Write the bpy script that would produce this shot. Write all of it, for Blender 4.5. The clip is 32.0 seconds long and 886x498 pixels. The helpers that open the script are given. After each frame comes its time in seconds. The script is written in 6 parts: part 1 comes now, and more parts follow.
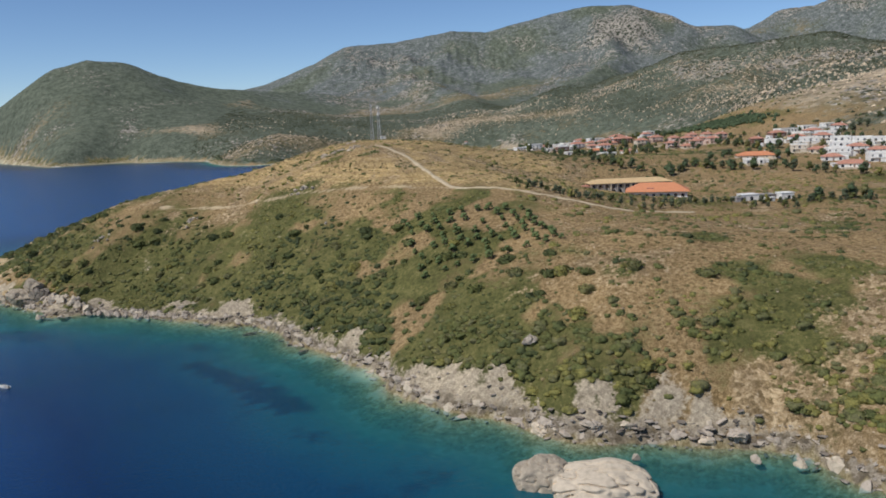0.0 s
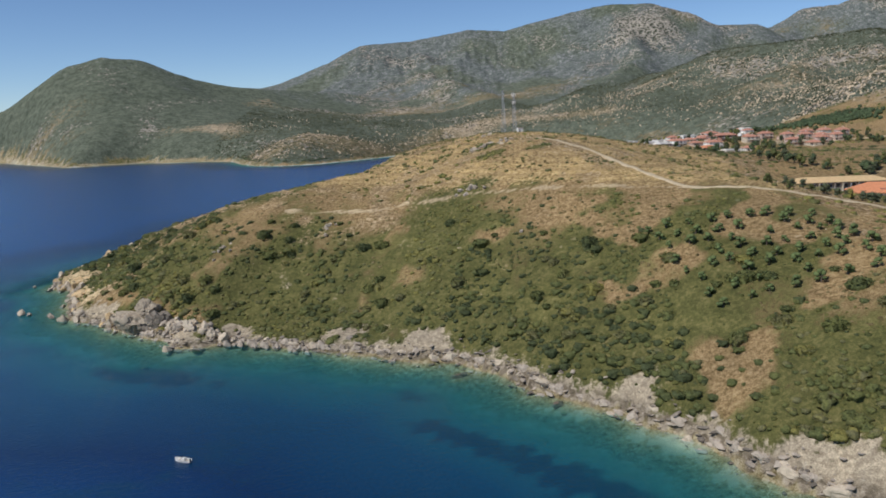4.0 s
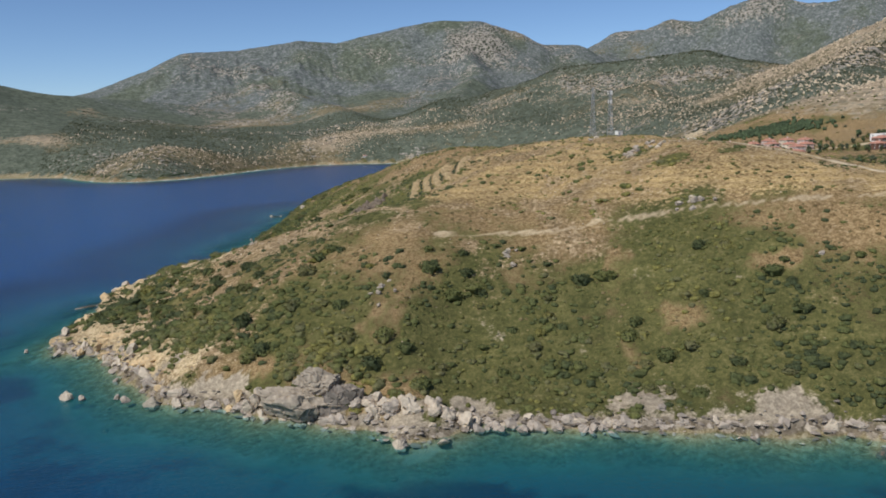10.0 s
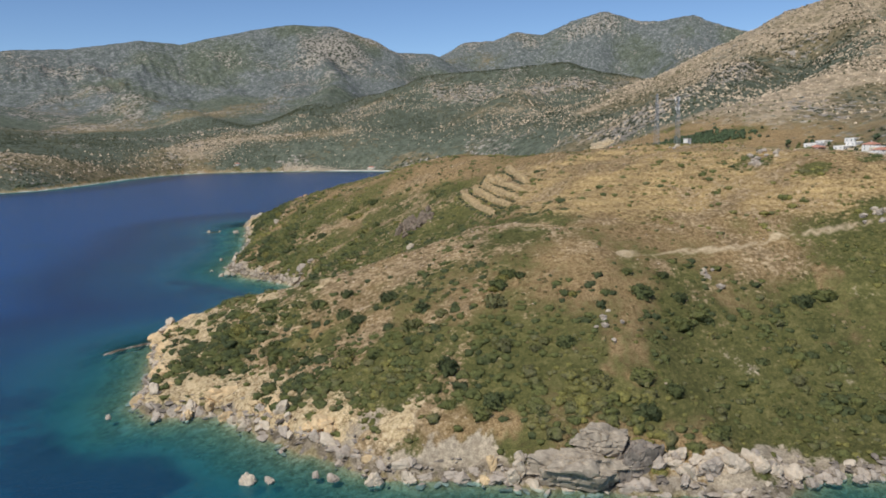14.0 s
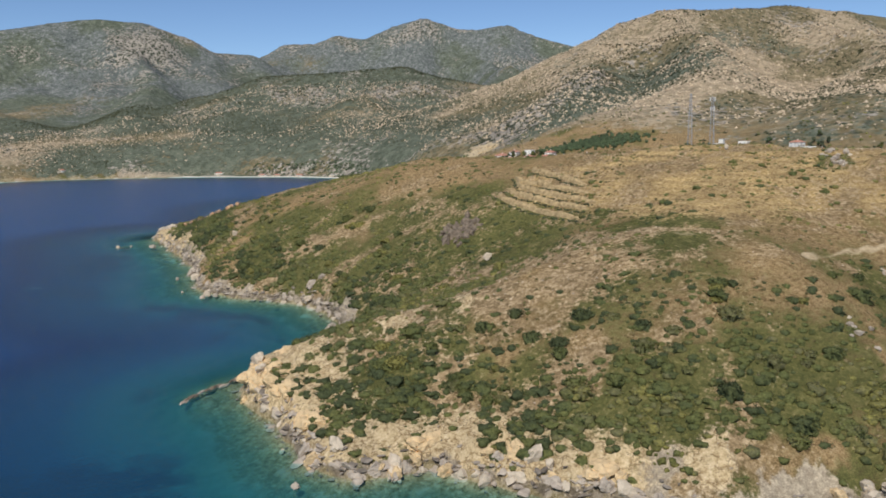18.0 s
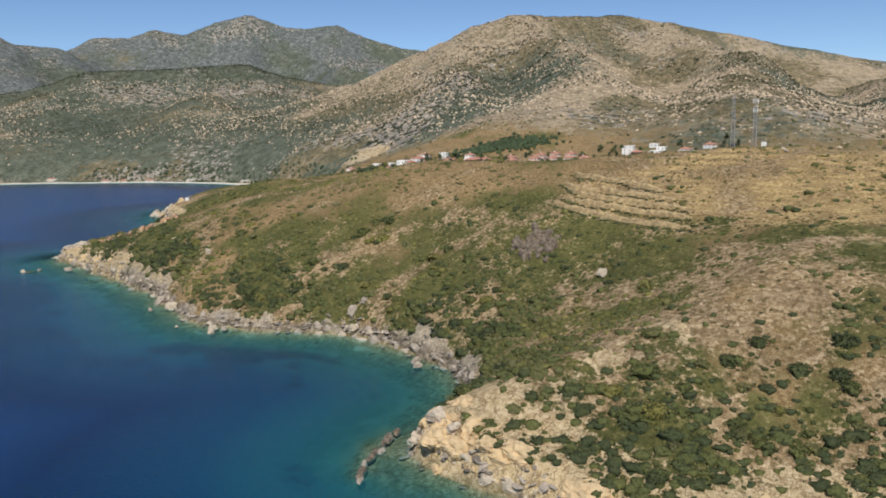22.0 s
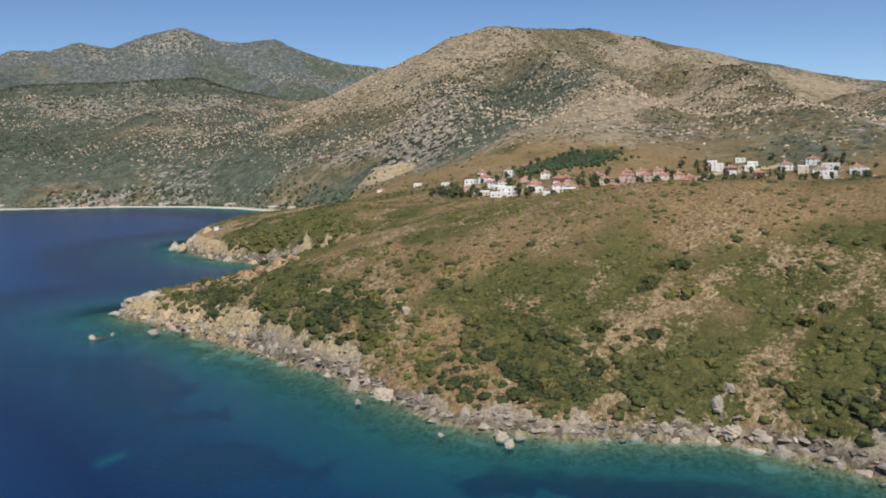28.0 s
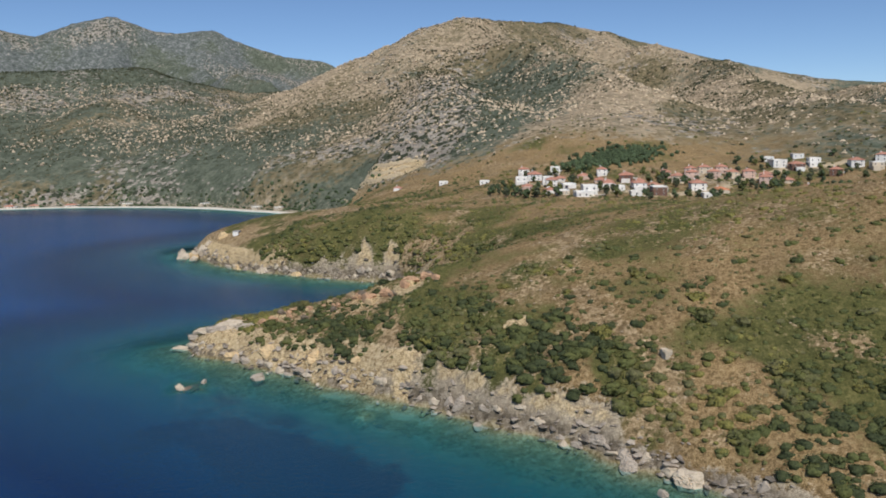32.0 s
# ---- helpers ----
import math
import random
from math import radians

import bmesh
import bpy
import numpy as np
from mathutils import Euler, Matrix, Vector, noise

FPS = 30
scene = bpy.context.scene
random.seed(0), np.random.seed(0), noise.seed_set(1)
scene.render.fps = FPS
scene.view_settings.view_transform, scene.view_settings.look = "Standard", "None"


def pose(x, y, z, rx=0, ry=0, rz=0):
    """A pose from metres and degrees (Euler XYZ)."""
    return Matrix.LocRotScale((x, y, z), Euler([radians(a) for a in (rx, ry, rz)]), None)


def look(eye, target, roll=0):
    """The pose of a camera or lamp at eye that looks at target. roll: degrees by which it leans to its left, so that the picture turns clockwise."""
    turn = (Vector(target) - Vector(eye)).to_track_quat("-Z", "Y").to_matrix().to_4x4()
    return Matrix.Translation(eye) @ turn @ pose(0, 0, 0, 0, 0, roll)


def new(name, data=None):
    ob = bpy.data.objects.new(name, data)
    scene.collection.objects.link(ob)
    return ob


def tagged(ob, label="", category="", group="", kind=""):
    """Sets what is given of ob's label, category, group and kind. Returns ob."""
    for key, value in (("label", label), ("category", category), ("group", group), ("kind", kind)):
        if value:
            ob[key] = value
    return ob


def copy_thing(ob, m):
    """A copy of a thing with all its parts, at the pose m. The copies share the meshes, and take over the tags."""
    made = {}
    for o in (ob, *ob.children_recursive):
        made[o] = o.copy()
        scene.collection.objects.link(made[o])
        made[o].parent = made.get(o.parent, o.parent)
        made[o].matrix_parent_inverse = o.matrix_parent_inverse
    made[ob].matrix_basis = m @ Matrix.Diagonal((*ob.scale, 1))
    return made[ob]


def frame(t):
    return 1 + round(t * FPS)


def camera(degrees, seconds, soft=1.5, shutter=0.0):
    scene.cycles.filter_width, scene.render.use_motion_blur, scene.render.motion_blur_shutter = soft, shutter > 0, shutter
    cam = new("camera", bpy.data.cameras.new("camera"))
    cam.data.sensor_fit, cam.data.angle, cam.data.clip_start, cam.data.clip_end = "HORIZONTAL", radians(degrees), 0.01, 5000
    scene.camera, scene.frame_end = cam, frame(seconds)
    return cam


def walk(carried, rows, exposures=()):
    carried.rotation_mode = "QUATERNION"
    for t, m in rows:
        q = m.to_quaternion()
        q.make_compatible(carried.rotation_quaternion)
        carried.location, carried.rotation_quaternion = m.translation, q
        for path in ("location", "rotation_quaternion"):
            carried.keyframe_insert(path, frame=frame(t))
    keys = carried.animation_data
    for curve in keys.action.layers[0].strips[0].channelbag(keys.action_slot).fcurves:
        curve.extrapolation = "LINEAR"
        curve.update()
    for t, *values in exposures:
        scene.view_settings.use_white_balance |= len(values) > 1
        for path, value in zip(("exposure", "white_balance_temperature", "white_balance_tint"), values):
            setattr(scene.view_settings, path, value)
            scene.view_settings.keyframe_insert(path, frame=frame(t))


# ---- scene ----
cam = camera(59.0, 32.0, 1.8)
METRES, EYE, TILT, LEAN, TURN = 1000.0, 92.0, -9.65, 2.26, 0.0
ROWS = [
    (0.0, 0.0, 0.0, 0.0, 0.0, 0.0, -0.0),
    (0.5, -0.0116, 0.0111, 0.0011, -0.02, 0.02, -0.01),
    (1.0, -0.0226, 0.0212, 0.0019, -0.04, 0.04, -0.01),
    (1.5, -0.0337, 0.0309, 0.0027, -0.08, 0.06, -0.01),
    (2.0, -0.0458, 0.0413, 0.0034, -0.12, 0.06, -0.03),
    (2.5, -0.0579, 0.0514, 0.0039, -0.14, 0.08, -0.02),
    (3.0, -0.0692, 0.0606, 0.0043, -0.15, 0.11, -0.02),
    (3.5, -0.0815, 0.0704, 0.0047, -0.16, 0.13, -0.03),
    (4.0, -0.0929, 0.0792, 0.005, -0.19, 0.15, -0.05),
    (4.5, -0.1046, 0.0876, 0.0053, -0.23, 0.16, -0.04),
    (6.5, -0.1543, 0.1225, 0.0069, -4.42, 0.62, 0.57),
    (7.0, -0.1663, 0.1304, 0.0076, -6.33, 0.78, 0.88),
    (7.5, -0.1782, 0.1386, 0.0083, -7.88, 0.81, 1.1),
    (8.0, -0.1902, 0.1471, 0.0091, -9.04, 0.89, 1.24),
    (8.5, -0.2043, 0.1569, 0.0102, -10.7, 0.98, 1.44),
    (9.0, -0.2162, 0.1657, 0.0113, -11.95, 1.02, 1.58),
    (9.5, -0.2293, 0.1753, 0.0125, -13.19, 1.06, 1.77),
    (10.0, -0.2412, 0.1844, 0.0138, -14.32, 1.06, 1.92),
    (10.5, -0.2542, 0.1944, 0.0151, -15.58, 1.08, 2.08),
    (11.0, -0.2671, 0.2045, 0.0165, -16.95, 1.07, 2.26),
    (11.5, -0.2782, 0.2131, 0.0177, -18.27, 1.07, 2.43),
    (12.0, -0.2901, 0.2225, 0.0191, -19.77, 1.07, 2.63),
    (12.5, -0.3031, 0.2327, 0.0207, -21.44, 1.09, 2.81),
    (13.0, -0.3157, 0.2433, 0.0224, -23.14, 1.01, 3.03),
    (13.5, -0.3282, 0.254, 0.0239, -24.83, 1.03, 3.28),
    (14.0, -0.3393, 0.2641, 0.0255, -26.44, 1.05, 3.53),
    (14.5, -0.351, 0.2752, 0.0271, -28.23, 1.05, 3.79),
    (16.5, -0.3928, 0.321, 0.0328, -35.21, 0.92, 4.8),
    (17.0, -0.4012, 0.3316, 0.034, -36.77, 0.87, 5.06),
    (17.5, -0.4106, 0.3444, 0.0356, -38.67, 0.55, 5.35),
    (18.0, -0.4195, 0.3574, 0.0374, -40.58, 0.3, 5.59),
    (18.5, -0.4277, 0.3708, 0.0393, -42.6, 0.03, 5.88),
    (19.0, -0.4351, 0.3844, 0.0416, -44.61, -0.21, 6.16),
    (19.5, -0.4414, 0.3973, 0.0439, -46.41, -0.4, 6.43),
    (20.0, -0.447, 0.4106, 0.0464, -48.12, -0.58, 6.62),
    (20.5, -0.4517, 0.4229, 0.0486, -49.61, -0.78, 6.81),
    (21.0, -0.4568, 0.4391, 0.0514, -51.51, -0.98, 7.03),
    (21.5, -0.4607, 0.4544, 0.0538, -53.04, -1.05, 7.19),
    (22.0, -0.4637, 0.47, 0.0563, -54.16, -1.1, 7.32),
    (22.5, -0.4655, 0.4833, 0.0585, -55.01, -1.13, 7.43),
    (23.0, -0.4669, 0.4992, 0.0612, -55.79, -1.1, 7.58),
    (23.5, -0.4675, 0.5139, 0.0639, -56.26, -1.07, 7.73),
    (24.0, -0.4671, 0.5288, 0.0665, -56.67, -1.05, 7.81),
    (24.5, -0.466, 0.5462, 0.0695, -57.14, -1.04, 7.91),
    (25.0, -0.4642, 0.5625, 0.0723, -57.58, -1.02, 8.05),
    (25.5, -0.4622, 0.5775, 0.0749, -57.97, -0.89, 8.08),
    (27.5, -0.4521, 0.6399, 0.086, -59.74, -0.69, 8.39),
    (28.0, -0.449, 0.6552, 0.0883, -60.17, -0.66, 8.44),
    (28.5, -0.4452, 0.6719, 0.0905, -60.64, -0.63, 8.51),
    (29.0, -0.4418, 0.6874, 0.0927, -61.1, -0.63, 8.52),
    (29.5, -0.4383, 0.7029, 0.0948, -61.65, -0.63, 8.61),
    (30.0, -0.435, 0.7183, 0.097, -62.35, -0.7, 8.65),
    (30.5, -0.4315, 0.7349, 0.0998, -63.2, -0.95, 8.66),
    (31.0, -0.4281, 0.7514, 0.1028, -64.04, -1.21, 8.74),
    (31.5, -0.4246, 0.7677, 0.1059, -64.83, -1.44, 8.75),
    (32.0, -0.4215, 0.7826, 0.1089, -65.51, -1.62, 8.8),
]
walk(cam, [(t, pose(0, 0, EYE, TILT, LEAN, TURN) @ pose(METRES * x, METRES * y, METRES * z, 90 + pitch, roll, yaw)) for t, x, y, z, yaw, pitch, roll in ROWS],
     exposures=[(0.0, 0.18, 6050, 10), (10.0, 0.19, 6050, 10), (17.0, 0.25, 6200, 10), (21.0, 0.25, 6250, 10), (26.0, 0.17, 6200, 10), (32.0, 0.15, 6150, 10)])

# ---- sky and sun ----
SUN_FROM = Vector((-0.62, -0.40, 0.88)).normalized()      # towards the sun
world = bpy.data.worlds.new("sky")
scene.world = world
world.use_nodes = True
wn = world.node_tree.nodes
sky = wn.new("ShaderNodeTexSky")
sky.sky_type = "NISHITA"
sky.sun_disc = False
sky.sun_elevation = math.asin(SUN_FROM.z)
sky.sun_rotation = math.atan2(SUN_FROM.x, SUN_FROM.y)
sky.air_density, sky.dust_density, sky.ozone_density = 0.68, 0.0, 4.0
wn["Background"].inputs["Strength"].default_value = 0.085
world.node_tree.links.new(sky.outputs[0], wn["Background"].inputs["Color"])
sun = new("sun", bpy.data.lights.new("sun", "SUN"))
sun.data.energy, sun.data.angle, sun.data.color = 3.2, radians(0.53), (1.0, 0.95, 0.87)
sun.matrix_world = look((0, 0, 900), (-SUN_FROM.x * 900, -SUN_FROM.y * 900, 900 - SUN_FROM.z * 900))


# ---- materials ----
def material(name):
    m = bpy.data.materials.new(name)
    m.use_nodes = True
    return m, m.node_tree.nodes, m.node_tree.links, m.node_tree.nodes["Principled BSDF"]


def noise_node(n, l, scale, detail=4.0, rough=0.6, vec=None, kind="3D"):
    t = n.new("ShaderNodeTexNoise")
    t.noise_dimensions = kind
    t.inputs["Scale"].default_value, t.inputs["Detail"].default_value, t.inputs["Roughness"].default_value = scale, detail, rough
    if vec:
        l.new(vec, t.inputs["Vector"])
    return t


def ramp(n, l, fac, *stops):
    r = n.new("ShaderNodeValToRGB")
    e = r.color_ramp.elements
    while len(e) < len(stops):
        e.new(0.5)
    for k, (p, c) in zip(e, stops):
        k.position, k.color = p, (*c, 1) if len(c) == 3 else c
    l.new(fac, r.inputs["Fac"])
    return r.outputs["Color"]


def mixed(n, l, fac, a, b, mode="MIX"):
    m = n.new("ShaderNodeMix")
    m.data_type, m.blend_type = "RGBA", mode
    for socket, value in ((m.inputs[0], fac), (m.inputs[6], a), (m.inputs[7], b)):
        if isinstance(value, (int, float)):
            socket.default_value = value
        elif isinstance(value, tuple):
            socket.default_value = (*value, 1)
        else:
            l.new(value, socket)
    return m.outputs[2]


def calc(n, l, op, a, b=0.0, clamp=False):
    m = n.new("ShaderNodeMath")
    m.operation, m.use_clamp = op, clamp
    for socket, value in zip(m.inputs, (a, b)):
        if isinstance(value, (int, float)):
            socket.default_value = value
        else:
            l.new(value, socket)
    return m.outputs[0]


def attr(n, name):
    a = n.new("ShaderNodeAttribute")
    a.attribute_name = name
    return a


def step(n, l, value, low, high):
    m = n.new("ShaderNodeMapRange")
    m.interpolation_type = "SMOOTHSTEP"
    l.new(value, m.inputs[0])
    m.inputs[1].default_value, m.inputs[2].default_value = low, high
    return m.outputs[0]


def bump(n, l, bsdf, height, strength, distance):
    b = n.new("ShaderNodeBump")
    b.inputs["Strength"].default_value, b.inputs["Distance"].default_value = strength, distance
    l.new(height, b.inputs["Height"])
    l.new(b.outputs[0], bsdf.inputs["Normal"])


def simple(name, colour, rough=0.8, spread=0.25, scale=1.5, metal=0.0, bumpy=0.0, island=False):
    """A plain surface with mottling at two scales and a shade of its own for each thing."""
    m, n, l, p = material(name)
    pos = n.new("ShaderNodeNewGeometry")
    big = noise_node(n, l, scale, 5, 0.6, pos.outputs["Position"])
    fine = noise_node(n, l, scale * 9, 3, 0.6, pos.outputs["Position"])
    v = calc(n, l, "ADD", calc(n, l, "MULTIPLY", big.outputs[0], 0.65), calc(n, l, "MULTIPLY", fine.outputs[0], 0.35))
    if island:
        v = calc(n, l, "ADD", calc(n, l, "MULTIPLY", v, 0.74), calc(n, l, "MULTIPLY", pos.outputs["Random Per Island"], 0.26))
    dark = tuple(c * (1 - spread) for c in colour)
    light = tuple(min(1, c * (1 + spread)) for c in colour)
    c = ramp(n, l, v, (0.38, dark), (0.64, light))
    l.new(c, p.inputs["Base Color"])
    p.inputs["Roughness"].default_value, p.inputs["Metallic"].default_value = rough, metal
    p.inputs["Specular IOR Level"].default_value = 0.25
    if bumpy:
        bump(n, l, p, v, 0.6, bumpy)
    return m


def leaves(name, stops, single=False):
    """Evergreen scrub: a shade for each bush, mottled leaf by leaf, letting a little light through."""
    m, n, l, p = material(name)
    pos = n.new("ShaderNodeNewGeometry")
    fine = noise_node(n, l, 1.9, 5, 0.7, pos.outputs["Position"])
    big = noise_node(n, l, 0.35, 3, 0.6, pos.outputs["Position"])
    own = n.new("ShaderNodeObjectInfo").outputs["Random"] if single else attr(n, "tone").outputs["Fac"]
    mottle = calc(n, l, "ADD", calc(n, l, "MULTIPLY", calc(n, l, "SUBTRACT", big.outputs[0], 0.5), 0.7), calc(n, l, "MULTIPLY", calc(n, l, "SUBTRACT", pos.outputs["Random Per Island"], 0.5), 0.16))
    c = ramp(n, l, calc(n, l, "ADD", own, mottle), *stops)
    leaf = ramp(n, l, fine.outputs[0], (0.32, (0.55, 0.57, 0.55)), (0.52, (1.0, 1.0, 1.0)), (0.68, (1.5, 1.42, 1.3)))
    c = mixed(n, l, 1.0, c, leaf, "MULTIPLY")
    l.new(c, p.inputs["Base Color"])
    p.inputs["Roughness"].default_value = 0.8
    p.inputs["Specular IOR Level"].default_value = 0.2
    bump(n, l, p, fine.outputs[0], 0.7, 0.4)
    thin = n.new("ShaderNodeBsdfTranslucent")
    l.new(c, thin.inputs[0])
    mx = n.new("ShaderNodeMixShader")
    mx.inputs[0].default_value = 0.28
    l.new(p.outputs[0], mx.inputs[1])
    l.new(thin.outputs[0], mx.inputs[2])
    l.new(mx.outputs[0], n["Material Output"].inputs["Surface"])
    return m


def ground_material():
    """Dry coastal hillside: scrub, straw grass, soil, rock and tracks, by the zones kept on the mesh."""
    m, n, l, p = material("hillside")
    pos = n.new("ShaderNodeNewGeometry").outputs["Position"]
    vast = noise_node(n, l, 0.016, 6, 0.68, pos)
    wide = noise_node(n, l, 0.05, 6, 0.66, pos)
    mid = noise_node(n, l, 0.16, 6, 0.68, pos)
    near = noise_node(n, l, 0.7, 5, 0.68, pos)
    fine = noise_node(n, l, 2.6, 4, 0.65, pos)
    def blend(a, b, k):
        return calc(n, l, "ADD", calc(n, l, "MULTIPLY", a, 1 - k), calc(n, l, "MULTIPLY", b, k))
    speck = blend(near.outputs[0], fine.outputs[0], 0.45)
    far_speck = blend(wide.outputs[0], mid.outputs[0], 0.6)
    patch = blend(mid.outputs[0], near.outputs[0], 0.5)
    far_patch = blend(vast.outputs[0], wide.outputs[0], 0.55)
    cells = n.new("ShaderNodeTexVoronoi")
    cells.inputs["Scale"].default_value = 0.12
    l.new(pos, cells.inputs["Vector"])
    stones = n.new("ShaderNodeTexVoronoi")
    stones.inputs["Scale"].default_value = 0.62
    warp = n.new("ShaderNodeVectorMath")
    warp.operation = "MULTIPLY_ADD"
    l.new(near.outputs["Color"], warp.inputs[0])
    warp.inputs[1].default_value = (3.2, 3.2, 3.2)
    l.new(pos, warp.inputs[2])
    l.new(warp.outputs[0], stones.inputs["Vector"])
    shade_of = n.new("ShaderNodeSeparateColor")
    l.new(stones.outputs["Color"], shade_of.inputs[0])
    pick = n.new("ShaderNodeSeparateColor")
    l.new(cells.outputs["Color"], pick.inputs[0])
    lump = calc(n, l, "ADD", calc(n, l, "MULTIPLY", pick.outputs[0], 0.45), calc(n, l, "MULTIPLY", calc(n, l, "SUBTRACT", 1.0, cells.outputs["Distance"]), 0.5))
    lump = blend(lump, far_patch, 0.3)
    pebble = calc(n, l, "ADD", 0.36, calc(n, l, "MULTIPLY", shade_of.outputs[0], 0.3))
    scrub = ramp(n, l, blend(speck, mid.outputs[0], 0.3), (0.41, (0.068, 0.072, 0.026)), (0.5, (0.122, 0.118, 0.040)), (0.59, (0.22, 0.19, 0.075)))
    brown = ramp(n, l, speck, (0.41, (0.15, 0.10, 0.047)), (0.5, (0.31, 0.208, 0.098)), (0.6, (0.48, 0.345, 0.185)))
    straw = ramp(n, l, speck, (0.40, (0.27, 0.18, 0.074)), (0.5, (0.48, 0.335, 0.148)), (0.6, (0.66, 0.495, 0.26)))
    soil = ramp(n, l, speck, (0.41, (0.29, 0.23, 0.16)), (0.5, (0.41, 0.335, 0.24)), (0.6, (0.62, 0.51, 0.36)))
    rubble = ramp(n, l, blend(pebble, speck, 0.6), (0.42, (0.16, 0.11, 0.055)), (0.52, (0.36, 0.255, 0.138)), (0.62, (0.64, 0.485, 0.30)))
    seam = noise_node(n, l, 0.22, 6, 0.62, pos)
    joint = step(n, l, calc(n, l, "ABSOLUTE", calc(n, l, "SUBTRACT", seam.outputs[0], 0.5)), 0.0, 0.028)
    stone = ramp(n, l, blend(pebble, speck, 0.5), (0.42, (0.12, 0.095, 0.065)), (0.52, (0.26, 0.21, 0.15)), (0.62, (0.46, 0.39, 0.30)))
    ochre = ramp(n, l, speck, (0.40, (0.36, 0.25, 0.125)), (0.5, (0.58, 0.44, 0.25)), (0.62, (0.74, 0.60, 0.39)))
    ochre = mixed(n, l, joint, (0.24, 0.16, 0.08), ochre)
    track = ramp(n, l, speck, (0.41, (0.42, 0.31, 0.18)), (0.6, (0.64, 0.51, 0.33)))
    # mountain scrub green, lightened in the base colour to imitate haze
    wood = ramp(n, l, far_speck, (0.40, (0.078, 0.092, 0.062)), (0.5, (0.112, 0.126, 0.090)), (0.60, (0.156, 0.164, 0.122)))
    grey = ramp(n, l, blend(far_speck, near.outputs[0], 0.4), (0.40, (0.19, 0.165, 0.135)), (0.5, (0.31, 0.272, 0.225)), (0.60, (0.45, 0.40, 0.335)))
    tanrock = ramp(n, l, blend(far_speck, near.outputs[0], 0.4), (0.40, (0.30, 0.232, 0.15)), (0.5, (0.385, 0.30, 0.198)), (0.60, (0.47, 0.375, 0.26)))
    heath = ramp(n, l, far_speck, (0.40, (0.16, 0.130, 0.072)), (0.5, (0.215, 0.172, 0.098)), (0.60, (0.27, 0.215, 0.128)))
    # grey mountain limestone, cooled and flattened so its colour carries distance haze
    hazy_karst = ramp(n, l, blend(far_speck, lump, 0.35), (0.38, (0.085, 0.100, 0.088)), (0.5, (0.142, 0.152, 0.140)), (0.62, (0.26, 0.262, 0.250)))
    bushes = n.new("ShaderNodeTexVoronoi")
    bushes.inputs["Scale"].default_value = 0.078
    drift = n.new("ShaderNodeVectorMath")
    drift.operation = "MULTIPLY_ADD"
    l.new(mid.outputs["Color"], drift.inputs[0])
    drift.inputs[1].default_value = (9, 9, 9)
    l.new(pos, drift.inputs[2])
    l.new(drift.outputs[0], bushes.inputs["Vector"])
    dots = step(n, l, calc(n, l, "ADD", bushes.outputs["Distance"], calc(n, l, "MULTIPLY", wide.outputs[0], 0.5)), 0.74, 0.64)
    grey = mixed(n, l, dots, grey, (0.055, 0.062, 0.040))
    tanrock = mixed(n, l, calc(n, l, "MULTIPLY", dots, 0.3), tanrock, (0.105, 0.098, 0.050))
    heath = mixed(n, l, calc(n, l, "MULTIPLY", dots, 0.4), heath, (0.068, 0.072, 0.038))
    sand = ramp(n, l, blend(speck, wide.outputs[0], 0.5), (0.38, (0.36, 0.315, 0.215)), (0.6, (0.54, 0.48, 0.345)))
    weed = ramp(n, l, speck, (0.41, (0.014, 0.028, 0.026)), (0.6, (0.045, 0.06, 0.046)))
    reef = ramp(n, l, blend(speck, pebble, 0.3), (0.41, (0.13, 0.10, 0.045)), (0.5, (0.30, 0.24, 0.13)), (0.6, (0.48, 0.41, 0.27)))

    def over(base, layer, zone, blur=0.2, by=patch, spread=1.9):
        """Lays a layer over where the zone, broken up by noise, passes a half."""
        broken = calc(n, l, "ADD", attr(n, zone).outputs["Fac"], calc(n, l, "MULTIPLY", calc(n, l, "SUBTRACT", by, 0.5), spread))
        within = step(n, l, attr(n, zone).outputs["Fac"], 0.0, 0.14)
        return mixed(n, l, calc(n, l, "MULTIPLY", step(n, l, broken, 0.5 - blur, 0.5 + blur), within), base, layer)

    c = over(brown, scrub, "green", 0.22, blend(patch, wide.outputs[0], 0.35), 2.1)
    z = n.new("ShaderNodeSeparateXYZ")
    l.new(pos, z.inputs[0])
    # brown bands by height paint the shade below terrace edges, straw on the treads
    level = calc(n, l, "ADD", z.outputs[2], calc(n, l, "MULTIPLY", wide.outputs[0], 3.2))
    shade_band = calc(n, l, "PINGPONG", calc(n, l, "ADD", level, calc(n, l, "MULTIPLY", near.outputs[0], 0.9)), 1.2)
    terraced = mixed(n, l, calc(n, l, "ADD", calc(n, l, "MULTIPLY", step(n, l, shade_band, 0.25, 0.75), step(n, l, blend(mid.outputs[0], wide.outputs[0], 0.5), 0.40, 0.58)), 0.4, True), brown, straw)
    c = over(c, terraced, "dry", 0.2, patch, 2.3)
    c = over(c, rubble, "stony", 0.16, patch, 2.4)
    c = over(c, heath, "heath", 0.3, far_patch)
    c = over(c, tanrock, "scree", 0.24, blend(lump, far_patch, 0.3), 1.7)
    c = over(c, wood, "wood", 0.22, blend(far_patch, lump, 0.5), 2.2)
    c = over(c, hazy_karst, "hazy_karst", 0.3, blend(far_patch, lump, 0.5), 1.9)
    c = over(c, grey, "crag", 0.16, lump, 2.0)
    c = over(c, soil, "bare", 0.2, patch, 2.6)
    c = over(c, stone, "rock", 0.12)
    c = over(c, ochre, "ochre", 0.15)
